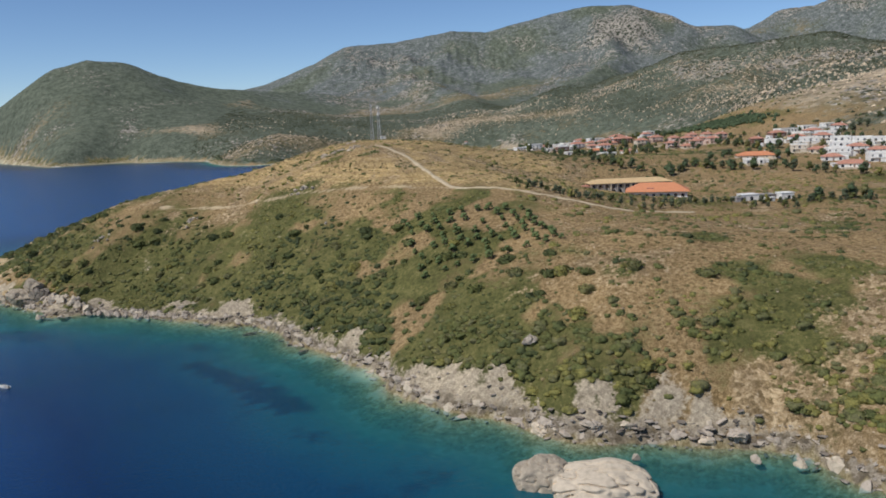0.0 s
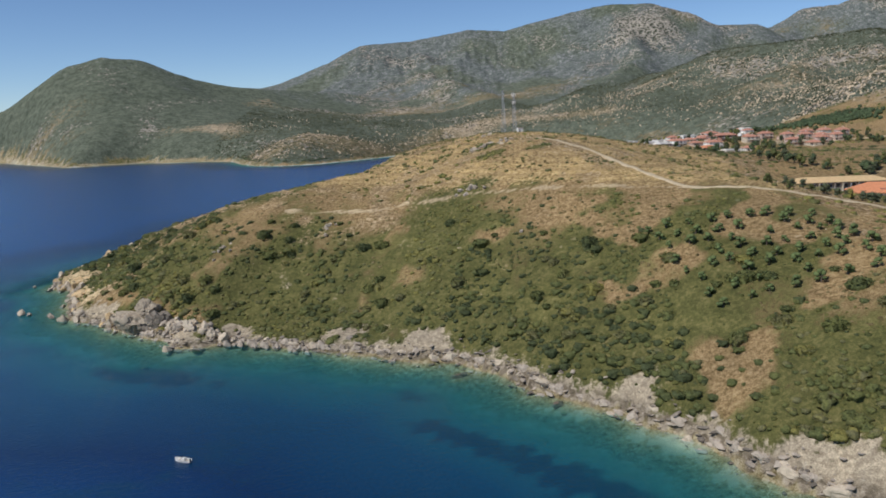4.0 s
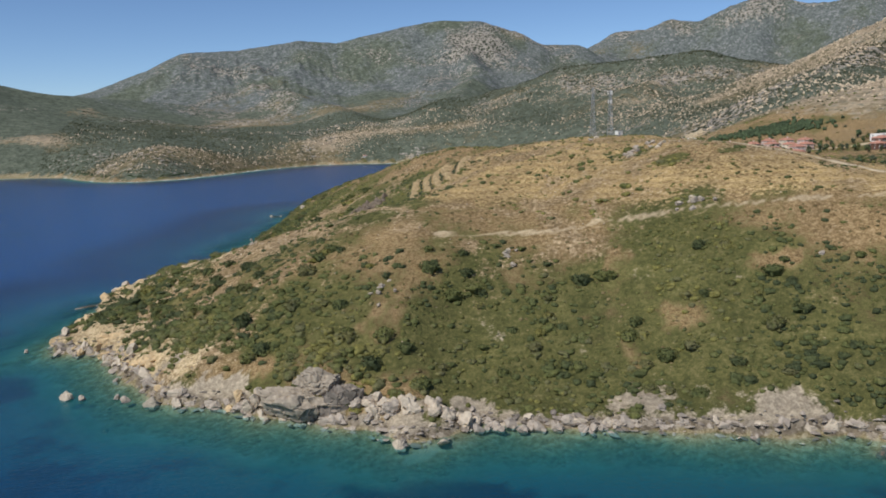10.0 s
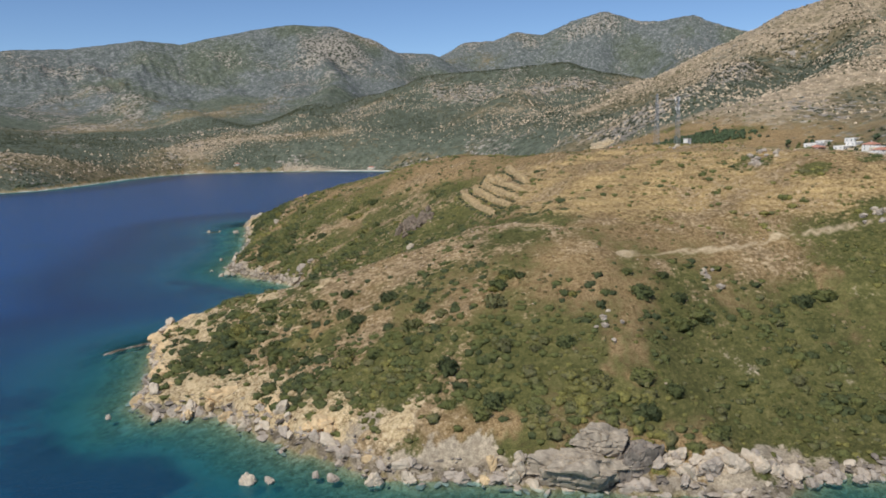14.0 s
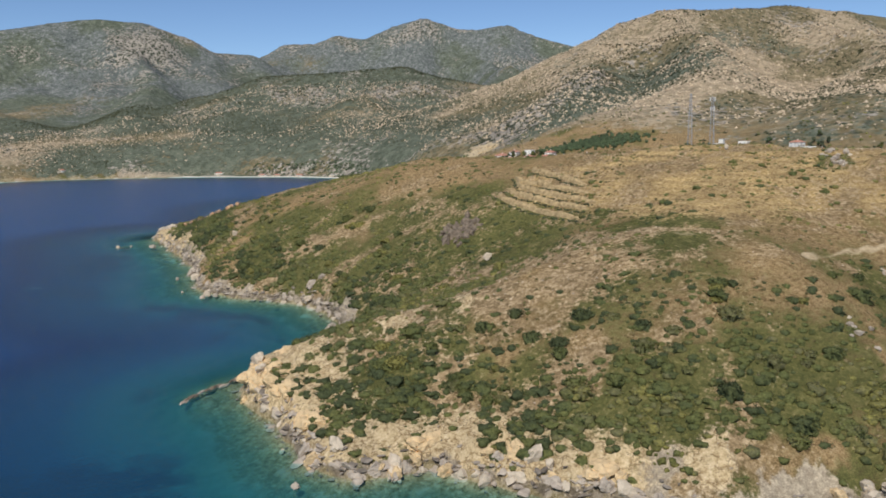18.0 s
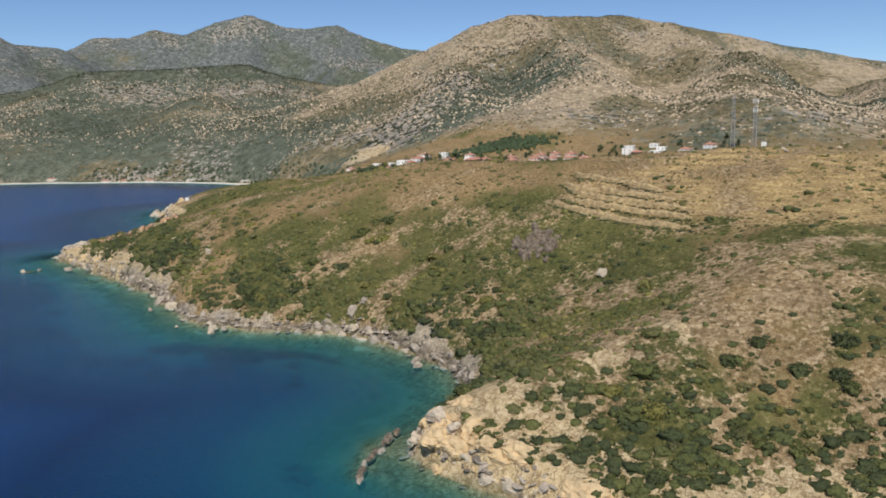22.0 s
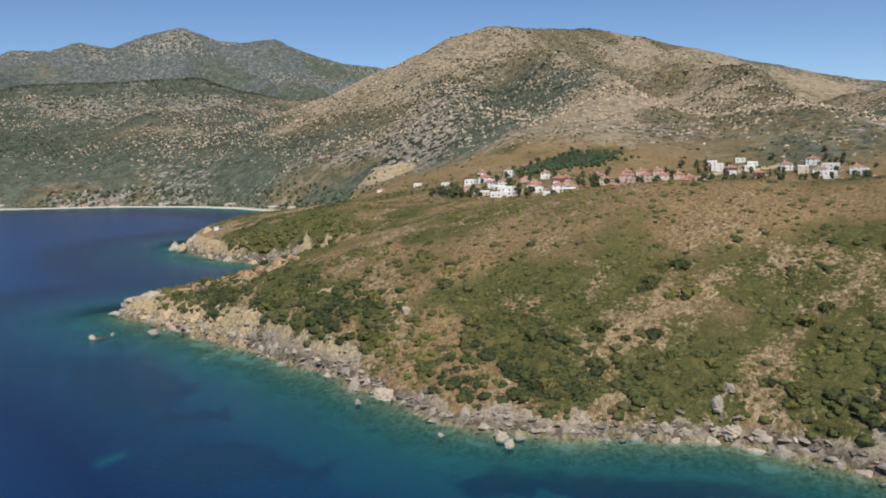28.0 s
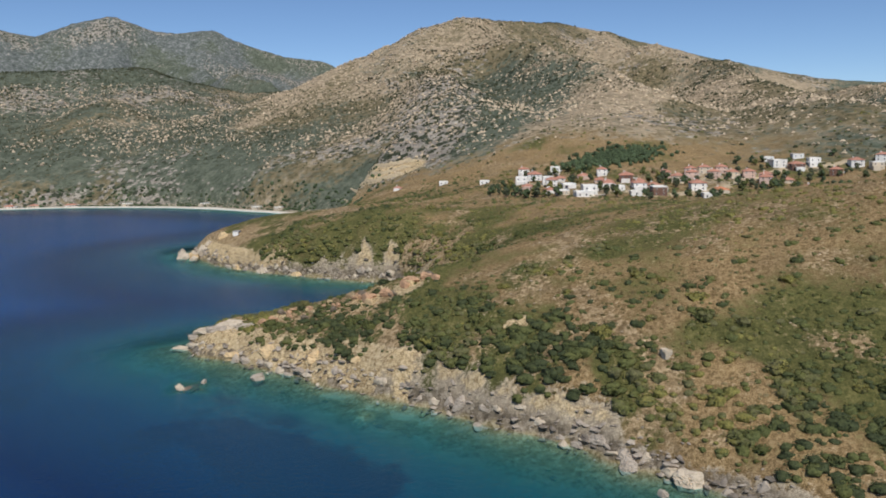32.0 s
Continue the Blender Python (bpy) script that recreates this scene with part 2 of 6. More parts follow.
    c = mixed(n, l, step(n, l, attr(n, "track").outputs["Fac"], 0.35, 0.65), c, track)
    bed = over(sand, weed, "weed", 0.34, patch, 1.3)
    bed = over(bed, reef, "reef", 0.12)
    c = mixed(n, l, step(n, l, attr(n, "under").outputs["Fac"], 0.3, 0.7), c, bed)
    shade = ramp(n, l, wide.outputs[0], (0.3, (0.8, 0.8, 0.8)), (0.7, (1.18, 1.16, 1.1)))
    c = mixed(n, l, 1.0, c, shade, "MULTIPLY")
    l.new(c, p.inputs["Base Color"])
    p.inputs["Roughness"].default_value = 0.95
    p.inputs["Specular IOR Level"].default_value = 0.08
    bump(n, l, p, blend(speck, mid.outputs[0], 0.4), 1.0, 1.5)
    return m


def water_material():
    """Clear sea: the bed shows through, bluer with depth, the sky's reflection far out painted in, under small wind
    ripples.
    """
    m, n, l, p = material("sea_water")
    out = n["Material Output"]
    pos = n.new("ShaderNodeNewGeometry").outputs["Position"]
    depth = attr(n, "depth").outputs["Fac"]
    # the last, brighter stop puts sky reflection on the open sea into the base colour
    blue = ramp(n, l, calc(n, l, "DIVIDE", depth, 36.0), (0.0, (0.030, 0.125, 0.118)), (0.12, (0.014, 0.114, 0.134)), (0.3, (0.004, 0.047, 0.100)), (0.55, (0.002, 0.020, 0.070)), (0.95, (0.006, 0.048, 0.160)))
    broken = noise_node(n, l, 0.11, 6, 0.65, pos)
    meadow = step(n, l, calc(n, l, "ADD", attr(n, "meadow").outputs["Fac"], calc(n, l, "MULTIPLY", calc(n, l, "SUBTRACT", broken.outputs[0], 0.5), 1.5)), 0.26, 0.78)
    l.new(mixed(n, l, calc(n, l, "MULTIPLY", meadow, 0.8), blue, (0.004, 0.034, 0.072)), p.inputs["Base Color"])
    ripple = noise_node(n, l, 0.7, 4, 0.6, pos)
    p.inputs["Roughness"].default_value, p.inputs["IOR"].default_value = 0.24, 1.33
    p.inputs["Specular IOR Level"].default_value = 0.5
    bump(n, l, p, ripple.outputs[0], 0.5, 0.5)
    tint = n.new("ShaderNodeCombineColor")
    for k, rate in enumerate((0.24, 0.048, 0.028)):
        l.new(calc(n, l, "POWER", 2.718, calc(n, l, "MULTIPLY", depth, -rate)), tint.inputs[k])
    clear = n.new("ShaderNodeBsdfTransparent")
    l.new(tint.outputs[0], clear.inputs[0])
    mx = n.new("ShaderNodeMixShader")
    murk = calc(n, l, "SUBTRACT", 1.0, calc(n, l, "POWER", 2.718, calc(n, l, "MULTIPLY", depth, calc(n, l, "ADD", -0.05, calc(n, l, "MULTIPLY", depth, -0.04)))))
    l.new(calc(n, l, "MAXIMUM", murk, 0.05), mx.inputs[0])
    l.new(clear.outputs[0], mx.inputs[1])
    l.new(p.outputs[0], mx.inputs[2])
    l.new(mx.outputs[0], out.inputs["Surface"])
    return m


GROUND, WATER = ground_material(), water_material()
MAQUIS = ((0.08, (0.088, 0.104, 0.046)), (0.35, (0.142, 0.156, 0.056)), (0.6, (0.180, 0.186, 0.060)), (0.8, (0.204, 0.190, 0.090)), (0.95, (0.290, 0.262, 0.078)))
SHRUB, LONE_SHRUB = leaves("scrub_leaves", MAQUIS), leaves("bush_leaves", MAQUIS, True)
FARSCRUB = leaves("mountain_scrub_leaves", ((0.1, (0.046, 0.054, 0.028)), (0.5, (0.070, 0.076, 0.038)), (0.9, (0.105, 0.104, 0.054))))
DARKSCRUB = simple("evergreen_oak_leaves", (0.060, 0.070, 0.033), 0.85, 0.35, 0.1, island=True)
HEATH = leaves("low_scrub_leaves", ((0.1, (0.125, 0.098, 0.040)), (0.5, (0.215, 0.165, 0.072)), (0.9, (0.33, 0.255, 0.125))))
BROOM = leaves("broom_leaves", ((0.1, (0.094, 0.102, 0.033)), (0.5, (0.142, 0.143, 0.044)), (0.9, (0.215, 0.198, 0.062))))
TANSTONE = simple("tan_limestone", (0.50, 0.39, 0.262), 0.92, 0.35, 0.2, island=True)
PINE = simple("pine_needles", (0.068, 0.092, 0.042), 0.85, 0.4, 0.2, island=True)
ORCHARD = simple("orchard_leaves", (0.115, 0.145, 0.05), 0.8, 0.3, 0.6, island=True)
OLIVE = simple("grey_green_leaves", (0.075, 0.085, 0.045), 0.8, 0.3, 0.6, island=True)
STONE = simple("weathered_limestone", (0.31, 0.256, 0.198), 0.9, 0.5, 0.5, bumpy=0.3, island=True)


# ---- shape of the land ----
COAST_SOUTH = [(900, -500), (520, -180), (330, -20), (220, 80), (150, 140), (103, 172), (96, 182), (92, 192), (84, 199), (70, 201), (54, 206), (40, 208),
    (26, 211), (19, 223), (0, 234), (-13, 246), (-22, 258), (-30, 277), (-45, 297), (-66, 318), (-75, 336), (-90, 350),
    (-114, 358), (-135, 370), (-155, 377), (-172, 384), (-182, 390), (-190, 385), (-203, 383), (-210, 393), (-230, 406),
    (-242, 419), (-256, 428), (-270, 437), (-278, 456), (-290, 479), (-300, 505), (-318, 513), (-320, 530)]
COAST_NORTH = [(-312, 560), (-310, 584), (-303, 599), (-288, 605), (-275, 608), (-258, 610), (-248, 621), (-236, 633), (-231, 649),
    (-224, 672), (-220, 692), (-223, 708), (-228, 722), (-237, 742), (-241, 767), (-238, 786), (-230, 806), (-221, 830),
    (-213, 854), (-206, 876), (-200, 903), (-194, 926), (-190, 947), (-186, 969), (-179, 995), (-178, 1011), (-169, 1029),
    (-152, 1024), (-127, 1003), (-110, 980), (-80, 968), (-40, 976), (-12, 998), (0, 1020), (-1, 1053), (1, 1082), (4, 1112), (14, 1150), (35, 1190), (57, 1222)]
COAST_BAY = [(85, 1248), (150, 1238), (250, 1228), (335, 1262), (371, 1292), (396, 1359), (414, 1439), (436, 1530), (438, 1610), (420, 1700), (400, 1770),
    (346, 1850), (302, 1925), (232, 2005), (150, 2065), (44, 2128), (-50, 2150), (-125, 2105), (-200, 2015), (-285, 1870),
    (-360, 1765), (-430, 1737), (-495, 1780), (-560, 1900), (-600, 2010), (-700, 2090), (-800, 2090), (-870, 2150), (-1020, 2040),
    (-1110, 2150), (-1406, 2490), (-1800, 2750), (-2600, 2950), (-4200, 3000)]
RISES_SOUTH = [(310, 220, 80, -5.6), (75, 257, 45, 5.7), (270, 300, 80, -5.2), (-37, 302, 45, -2.9), (30, 347, 45, 4.6), (97, 347, 45, -4.6), (142,
    370, 45, -5.4), (-195, 392, 45, -6.6), (-150, 392, 45, -10.9), (7, 392, 45, 6), (-15, 415, 45, 4), (270, 420, 80, -5), (320, 425, 130, -9.8),
    (-262, 460, 45, -5.1), (-195, 460, 45, 8.7), (-127, 460, 45, -5.3), (-60, 460, 45, 8.9), (120, 460, 45, -6.9), (-37, 482, 45, 7.7), (75, 505, 45,
    -4.5), (142, 505, 45, -6.3), (-307, 527, 45, -9.1), (-60, 572, 45, 5.1), (-250, 580, 80, -0.8)]
RISES_MIDDLE = [(-50, 580, 80, 11.8), (350, 580, 80, -4.9), (-285, 595, 45, 2), (-195, 595, 45, -7.4), (7, 595, 45, 3.5), (-105, 617, 45, 6.2), (330,
    650, 220, -15), (-78, 655, 32, 3.6), (350, 660, 80, -4.8), (-217, 662, 45, 3.3), (510, 700, 80, 9.2), (-74, 703, 32, 4.2), (-105, 730, 45, 8),
    (150, 740, 80, -6.2), (510, 740, 80, 7.9), (-82, 751, 32, 3.8), (-217, 752, 45, -9.1), (350, 780, 80, -9.9), (-105, 797, 45, 3.4), (-70, 798, 32,
    3.2), (190, 820, 80, -4), (97, 842, 45, -4.8), (-172, 865, 45, 1.2), (-195, 887, 45, 4.4)]
RISES_NORTH = [(-15, 910, 45, 2.8), (-105, 932, 45, -4.5), (255, 945, 130, -4.2), (430, 980, 80, 5.5), (-150, 1000, 45, -9.3), (430, 1020, 80, 6.4),
    (470, 1020, 80, 6), (30, 1022, 45, 6.4), (97, 1022, 45, -3.4), (7, 1045, 45, 8.8), (30, 1045, 45, 4.5), (150, 1100, 80, -6.3), (270, 1100, 80,
    -7.5), (110, 1140, 80, -4.6), (150, 1140, 80, -5.2), (390, 1180, 80, -6.1), (590, 1180, 80, 4), (190, 1205, 130, -5.2), (350, 1220, 80, -6.1),
    (390, 1220, 80, -6.5), (450, 1465, 130, 6.3), (515, 1465, 130, 6.2)]
RIDGES = [
    (360, [(-2400, 2750, 180), (-1452, 2625, 228), (-1278, 2713, 318), (-1213, 2743, 334), (-1115, 2784, 324), (-929, 2852, 248), (-782, 2896, 220), (-500, 3150, 200)]),
    (560, [(-834, 3912, 276), (-613, 3952, 364), (-443, 3975, 448), (-220, 3994, 460), (61, 3999, 512), (228, 3993, 497), (559, 3960, 568),
           (720, 3934, 590), (902, 3896, 586), (1055, 3858, 528), (1203, 3814, 460), (1345, 3767, 458)]),
    (520, [(1600, 4180, 480), (1736, 4090, 553), (1865, 4020, 557), (1970, 3960, 604), (2089, 3890, 588), (2229, 3790, 655), (2350, 3690, 690),
           (2481, 3580, 634), (2572, 3500, 628), (2694, 3400, 648), (2810, 3285, 583), (2922, 3147, 535), (3022, 3015, 513)]),
    (330, [(626, 2638, 209), (783, 2550, 264), (928, 2455, 274), (1109, 2312, 290), (1201, 2226, 253), (1292, 2134, 225), (1381, 2033, 235), (1434, 1966, 268), (1300, 1800, 260)]),
    (330, [(1000, 1760, 205), (1159, 1665, 287), (1191, 1618, 311), (1230, 1559, 347), (1316, 1512, 374), (1419, 1469, 381), (1523, 1437, 390), (1744, 1420, 410), (1824, 1309, 390), (1964, 1269, 380), (2105, 1137, 353), (2168, 984, 319), (2208, 863, 287), (2221, 743, 259), (2100, 300, 210), (2200, -600, 160)]),
    (150, [(1230, 1420, 285), (1060, 1260, 250), (850, 1110, 205), (670, 999, 160), (560, 940, 112)]),
    (150, [(1060, 1530, 235), (900, 1400, 205), (700, 1270, 168), (563, 1193, 138)]),
    (170, [(1620, 1280, 310), (1500, 1150, 280), (1309, 942, 228), (900, 850, 165), (640, 760, 130), (474, 704, 104)]),
    (170, [(1900, 740, 205), (1500, 600, 190), (1000, 520, 140), (700, 420, 100)]),
    (170, [(735, 3720, 400), (760, 3400, 320), (560, 2950, 230), (330, 2500, 150)]),
    (190, [(-190, 3760, 300), (-130, 3400, 240), (60, 2900, 170), (120, 2450, 110)]),
    (170, [(1560, 3850, 350), (1500, 3300, 320), (1250, 2800, 260), (1109, 2380, 220), (760, 2060, 180), (560, 1900, 105)]),
    (200, [(2310, 3420, 500), (2250, 3100, 440), (1950, 2600, 300), (1700, 2250, 230)]),
    (130, [(700, 2440, 190), (560, 2330, 160), (430, 2150, 90)]),
    (150, [(1250, 1960, 180), (1000, 1850, 170), (700, 1650, 110), (560, 1560, 70)]),
    (110, [(-520, 1890, 55), (-402, 1945, 90), (-283, 1963, 86), (-174, 1964, 64), (-60, 2250, 90)]),
]
SHORE = np.array(COAST_SOUTH + COAST_NORTH + COAST_BAY, float)
OUTLINE = np.vstack([SHORE, [(-4200, 6500), (6500, 6500), (6500, -500)]])


def lattice(ix, iy, seed):
    h = (ix.astype(np.int64) * 374761393 + iy.astype(np.int64) * 668265263 + seed * 974634777) & 0xFFFFFFFF
    h = ((h ^ (h >> 13)) * 1274126177) & 0xFFFFFFFF
    return ((h ^ (h >> 16)) & 0xFFFF) / 65535.0


def value_noise(x, y, seed):
    ix, iy = np.floor(x), np.floor(y)
    fx, fy = x - ix, y - iy
    fx, fy = fx * fx * (3 - 2 * fx), fy * fy * (3 - 2 * fy)
    a, b = lattice(ix, iy, seed), lattice(ix + 1, iy, seed)
    c, d = lattice(ix, iy + 1, seed), lattice(ix + 1, iy + 1, seed)
    return (a + (b - a) * fx) * (1 - fy) + (c + (d - c) * fx) * fy


def fbm(x, y, size, octaves, seed, ridged=False):
    """Noise from 0 to 1 of that largest size in metres."""
    total, amp, norm = 0.0, 1.0, 0.0
    for k in range(octaves):
        ca, sa = math.cos(0.6 + 0.9 * k), math.sin(0.6 + 0.9 * k)
        v = value_noise((x * ca - y * sa) / size + 17.3 * k, (x * sa + y * ca) / size - 9.1 * k, seed + k)
        total = total + amp * ((1 - np.abs(2 * v - 1)) if ridged else v)
        norm, amp, size = norm + amp, amp * 0.5, size * 0.5
    return total / norm


def smooth(a, b, v):
    t = np.clip((v - a) / (b - a), 0, 1)
    return t * t * (3 - 2 * t)


def from_line(x, y, pts):
    """Distance to a polyline."""
    best = np.full(np.shape(x), 1e9)
    for a, b in zip(pts, pts[1:]):
        ex, ey = b[0] - a[0], b[1] - a[1]
        t = np.clip(((x - a[0]) * ex + (y - a[1]) * ey) / (ex * ex + ey * ey), 0, 1)
        best = np.minimum(best, np.hypot(x - a[0] - t * ex, y - a[1] - t * ey))
    return best


def shore_distance(x, y):
    """Metres from the shore, inland positive."""
    d = from_line(x, y, SHORE)
    inside = np.zeros(np.shape(x), bool)
    for a, b in zip(OUTLINE, np.roll(OUTLINE, -1, 0)):
        if a[1] != b[1]:
            inside ^= ((a[1] > y) != (b[1] > y)) & (x < (b[0] - a[0]) * (y - a[1]) / (b[1] - a[1]) + a[0])
    return np.where(inside, d, -d)


def mountains(x, y):
    total, apart = 0.0, np.full(np.shape(x), 1e9)
    for width, crest in RIDGES:
        best = np.zeros(np.shape(x))
        for a, b in zip(crest, crest[1:]):
            ex, ey = b[0] - a[0], b[1] - a[1]
            t = np.clip(((x - a[0]) * ex + (y - a[1]) * ey) / (ex * ex + ey * ey), 0, 1)
            q = np.hypot(x - a[0] - t * ex, y - a[1] - t * ey)
            best = np.maximum(best, (a[2] + t * (b[2] - a[2]) - 60) * np.exp(-(np.sqrt(q * q + 3600) - 60) / width))
            if width > 300:
                apart = np.minimum(apart, q)
        total = total + (best / 100) ** 9
    return 100 * total ** (1 / 9), apart


CAPES = [(-301, 588, 18, 3.2), (-309, 560, 15, 2.4), (-312, 532, 13, 2.0), (-290, 500, 13, 1.8), (-278, 470, 13, 1.6), (-268, 602, 14, 2.4), (-172, 1006, 15, 1.4), (-172, 982, 16, 1.8),
         (-176, 955, 15, 1.8), (-187, 930, 12, 1.6), (44, 1196, 20, 3.5), (22, 1158, 16, 2.4), (8, 1115, 14, 1.6)]


# shoals under the surface: x, y, radius, depth of the top
SHOALS = [(-318, 603, 9, -1.2), (-307, 608, 10, -0.8), (-297, 611, 9, -0.9), (-307, 852, 5, -1.6), (-314, 850, 5, -1.8), (-292, 782, 4.5, -1.6), (-217, 912, 5, -1.1), (-261, 873, 4.5, -1.6), (-214, 985, 12, -1.3), (-90, 338, 10, -1.2), (-60, 308, 9, -1.3)]


def capes(x, y):
    return sum(rise * np.exp(-((x - cx) ** 2 + (y - cy) ** 2) / (2 * r * r)) for cx, cy, r, rise in CAPES)




def terraced(x, y, h):
    """The dry hilltop fields: the slope broken into low old terraces."""
    field = np.exp(-(np.hypot((x + 98) / 72, (y - 560) / 105)) ** 4)
    u = (h + 1.6 * fbm(x, y, 40, 2, 251)) / 2.5
    rise = smooth(0.5, 1.0, u - np.floor(u)) - (u - np.floor(u))
    return h + 0.8 * field * 2.5 * rise


def land(x, y):
    """Height of the ground or sea bed, distance from the shore and height of the mountains' part."""
    far = np.clip(smooth(1250, 1300, y) + smooth(-360, -420, x), 0, 1)
    d0 = shore_distance(x, y)
    jag = (fbm(x, y, 16, 4, 3) - 0.5) * 7 * np.exp(-np.abs(d0) / 25)
    d = d0 + jag
    inland = np.maximum(d, 0)
    plain = far * smooth(150, 300, x) * smooth(2150, 2050, y)
    inland = inland - plain * (np.minimum(inland, 30) * 0.93)
    h = (4.5 - 3 * far) * (1 - np.exp(-inland / (4 + 10 * far))) + 56 * (1 - np.exp(-inland / (75 + 90 * far)))
    fade = 1 - np.exp(-inland / 12)
    for bx, by, size, rise in RISES_SOUTH + RISES_MIDDLE + RISES_NORTH:
        h = h + fade * rise * np.exp(-((x - bx) ** 2 + (y - by) ** 2) / (2 * size * size))
    hill, apart = mountains(x, y)
    hill = hill * (1 - np.exp(-inland / (12 + 35 * far)))
    gully = (fbm(x, y, 420, 5, 21, True) - 0.62) * 0.46 + (fbm(x, y, 90, 4, 31, True) - 0.6) * 0.16
    h = h + hill + np.minimum(hill, 320) * gully * smooth(40, 160, hill) * (0.12 + 0.88 * smooth(20, 330, apart))
    h = h + fade * ((fbm(x, y, 26, 3, 41) - 0.5) * 2.6 + (fbm(x, y, 6, 3, 51) - 0.5) * 0.9)
    crag = np.exp(-((inland - 7) / 7) ** 2) * (d > 0) * (1 - far)
    h = h + crag * (fbm(x, y, 9, 4, 61, True) - 0.55) * (4.2 - 2.2 * smooth(740, 840, y) - 1.4 * smooth(1000, 1060, y))
    h = terraced(x, y, h)
    h = h + capes(x, y) * np.exp(-inland / 15) * (1 - np.exp(-inland / 2.2)) * (0.6 + 0.8 * fbm(x, y, 7, 3, 65, True))
    off = np.maximum(-d, 0)
    bed = -(0.25 + 1.4 * (1 - np.exp(-off / 4)) + 0.105 * off + 0.0007 * np.minimum(off, 190) ** 2) + (fbm(x, y, 12, 4, 71) - 0.45) * 2.6 * np.exp(-off / 28)
    bed = np.maximum(bed, -38)
    for sx, sy, r, top in SHOALS:
        bed = np.maximum(bed, top - 6 * (np.hypot(x - sx, y - sy) / r) ** 4 + (fbm(x, y, 7, 3, 75) - 0.5) * 1.6)
    return np.where(d > 0, np.maximum(h, 0.15), bed), d, hill


def graded(low, a, b, high, fine, growth, most, steep=0.06):
    """Grid lines: fine from a to b, wider and wider beyond."""
    lines = list(np.arange(a, b + 0.01, fine))
    for sign, start, end in ((-1, a, low), (1, b, high)):
        v, s, more = start, fine, []
        while (v - end) * sign < 0:
            s = min(s + (steep if sign < 0 else growth) * s, most)
            v += sign * s
            more.append(v)
        lines = more[::-1] + lines if sign < 0 else lines + more
    return np.array(lines)


def sheet(name, gx, gy, z, mat, zones, keep=None):
    """One surface over the grid lines, with its zones as attributes."""
    nx, ny = len(gx), len(gy)
    X, Y = np.meshgrid(gx, gy)
    co = np.stack([X, Y, z], -1).reshape(-1, 3)
    i = np.arange(nx * ny).reshape(ny, nx)
    q = np.stack([i[:-1, :-1], i[:-1, 1:], i[1:, 1:], i[1:, :-1]], -1).reshape(-1, 4)
    if keep is not None:
        k = keep[:-1, :-1] | keep[:-1, 1:] | keep[1:, 1:] | keep[1:, :-1]
        q = q[k.reshape(-1)]
        used = np.unique(q)
        remap = np.zeros(nx * ny, int)
        remap[used] = np.arange(len(used))
        q, co = remap[q], co[used]
        zones = {n: v.reshape(-1)[used] for n, v in zones.items()}
    me = bpy.data.meshes.new(name)
    me.vertices.add(len(co))
    me.vertices.foreach_set("co", co.astype(np.float32).ravel())
    me.loops.add(q.size)
    me.loops.foreach_set("vertex_index", q.astype(np.int32).ravel())
    me.polygons.add(len(q))
    me.polygons.foreach_set("loop_start", np.arange(0, q.size, 4, dtype=np.int32))
    me.polygons.foreach_set("use_smooth", np.ones(len(q), bool))
    for key, v in zones.items():
        a = me.attributes.new(key, "FLOAT", "POINT")
        a.data.foreach_set("value", np.asarray(v, np.float32).ravel())
    me.update(calc_edges=True)
    me.validate()
    me.materials.append(mat)
    return new(name, me)


TRACK_MAIN = [(-45, 520), (-38, 490), (-20, 455), (3, 389), (38, 374), (70, 358), (95, 361), (118, 371)]
VILLAGE_ROAD = [(360, 745), (330, 800), (300, 815), (240, 830), (180, 845), (120, 880), (150, 935), (200, 1000)]
TRACK_LOW = [(-170, 470), (-146, 467), (-110, 455), (-82, 438), (-40, 415), (3, 389)]


# meadows of weed on the sea bed: x, y, half length, half width, turn
WEED_BEDS = [(-291, 812, 30, 17, 2.05), (-274, 856, 17, 7, -0.85), (-271, 743, 16, 7, -0.6), (-250, 922, 46, 19, 1.25), (-265, 730, 26, 11, 1.4), (-248, 668, 38, 9, 1.75), (-262, 640, 22, 12, 0.8), (-338, 480, 40, 28, 1.9), (-105, 296, 38, 9, -0.6), (-60, 252, 26, 8, -0.8), (-192, 345, 38, 9, -0.4)]


WORN = [[(-87, 526), (-97, 501), (-102, 482), (-109, 467), (-112, 457)], [(-105, 657), (-127, 635), (-147, 626), (-156, 600)], [(-189, 515), (-181, 499), (-164, 486), (-146, 477)], [(-201, 470), (-191, 468), (-170, 470)],
        [(-92, 501), (-77, 485), (-79, 463)], [(-213, 521), (-200, 506), (-192, 545)]]
# mats of evergreen scrub: x, y, radius
MATS = [(-170, 955, 8), (-176, 941, 7), (-164, 946, 9), (-171, 930, 6), (-163, 925, 7), (-80, 441, 10), (-74, 503, 9), (-68, 478, 8), (95, 286, 10), (95, 256, 9), (128, 254, 9), (59, 264, 8), (103, 230, 9), (150, 300, 9), (-158, 560, 6), (-205, 690, 9), (-197, 836, 7), (-136, 852, 8), (-150, 880, 9), (-45, 470, 7), (-20, 440, 8)]


def mats(x, y):
    best = np.zeros(np.shape(x))
    for cx, cy, r in MATS:
        best = np.maximum(best, np.exp(-(np.hypot(x - cx, (y - cy) * 1.2) / r) ** 4))
    return best


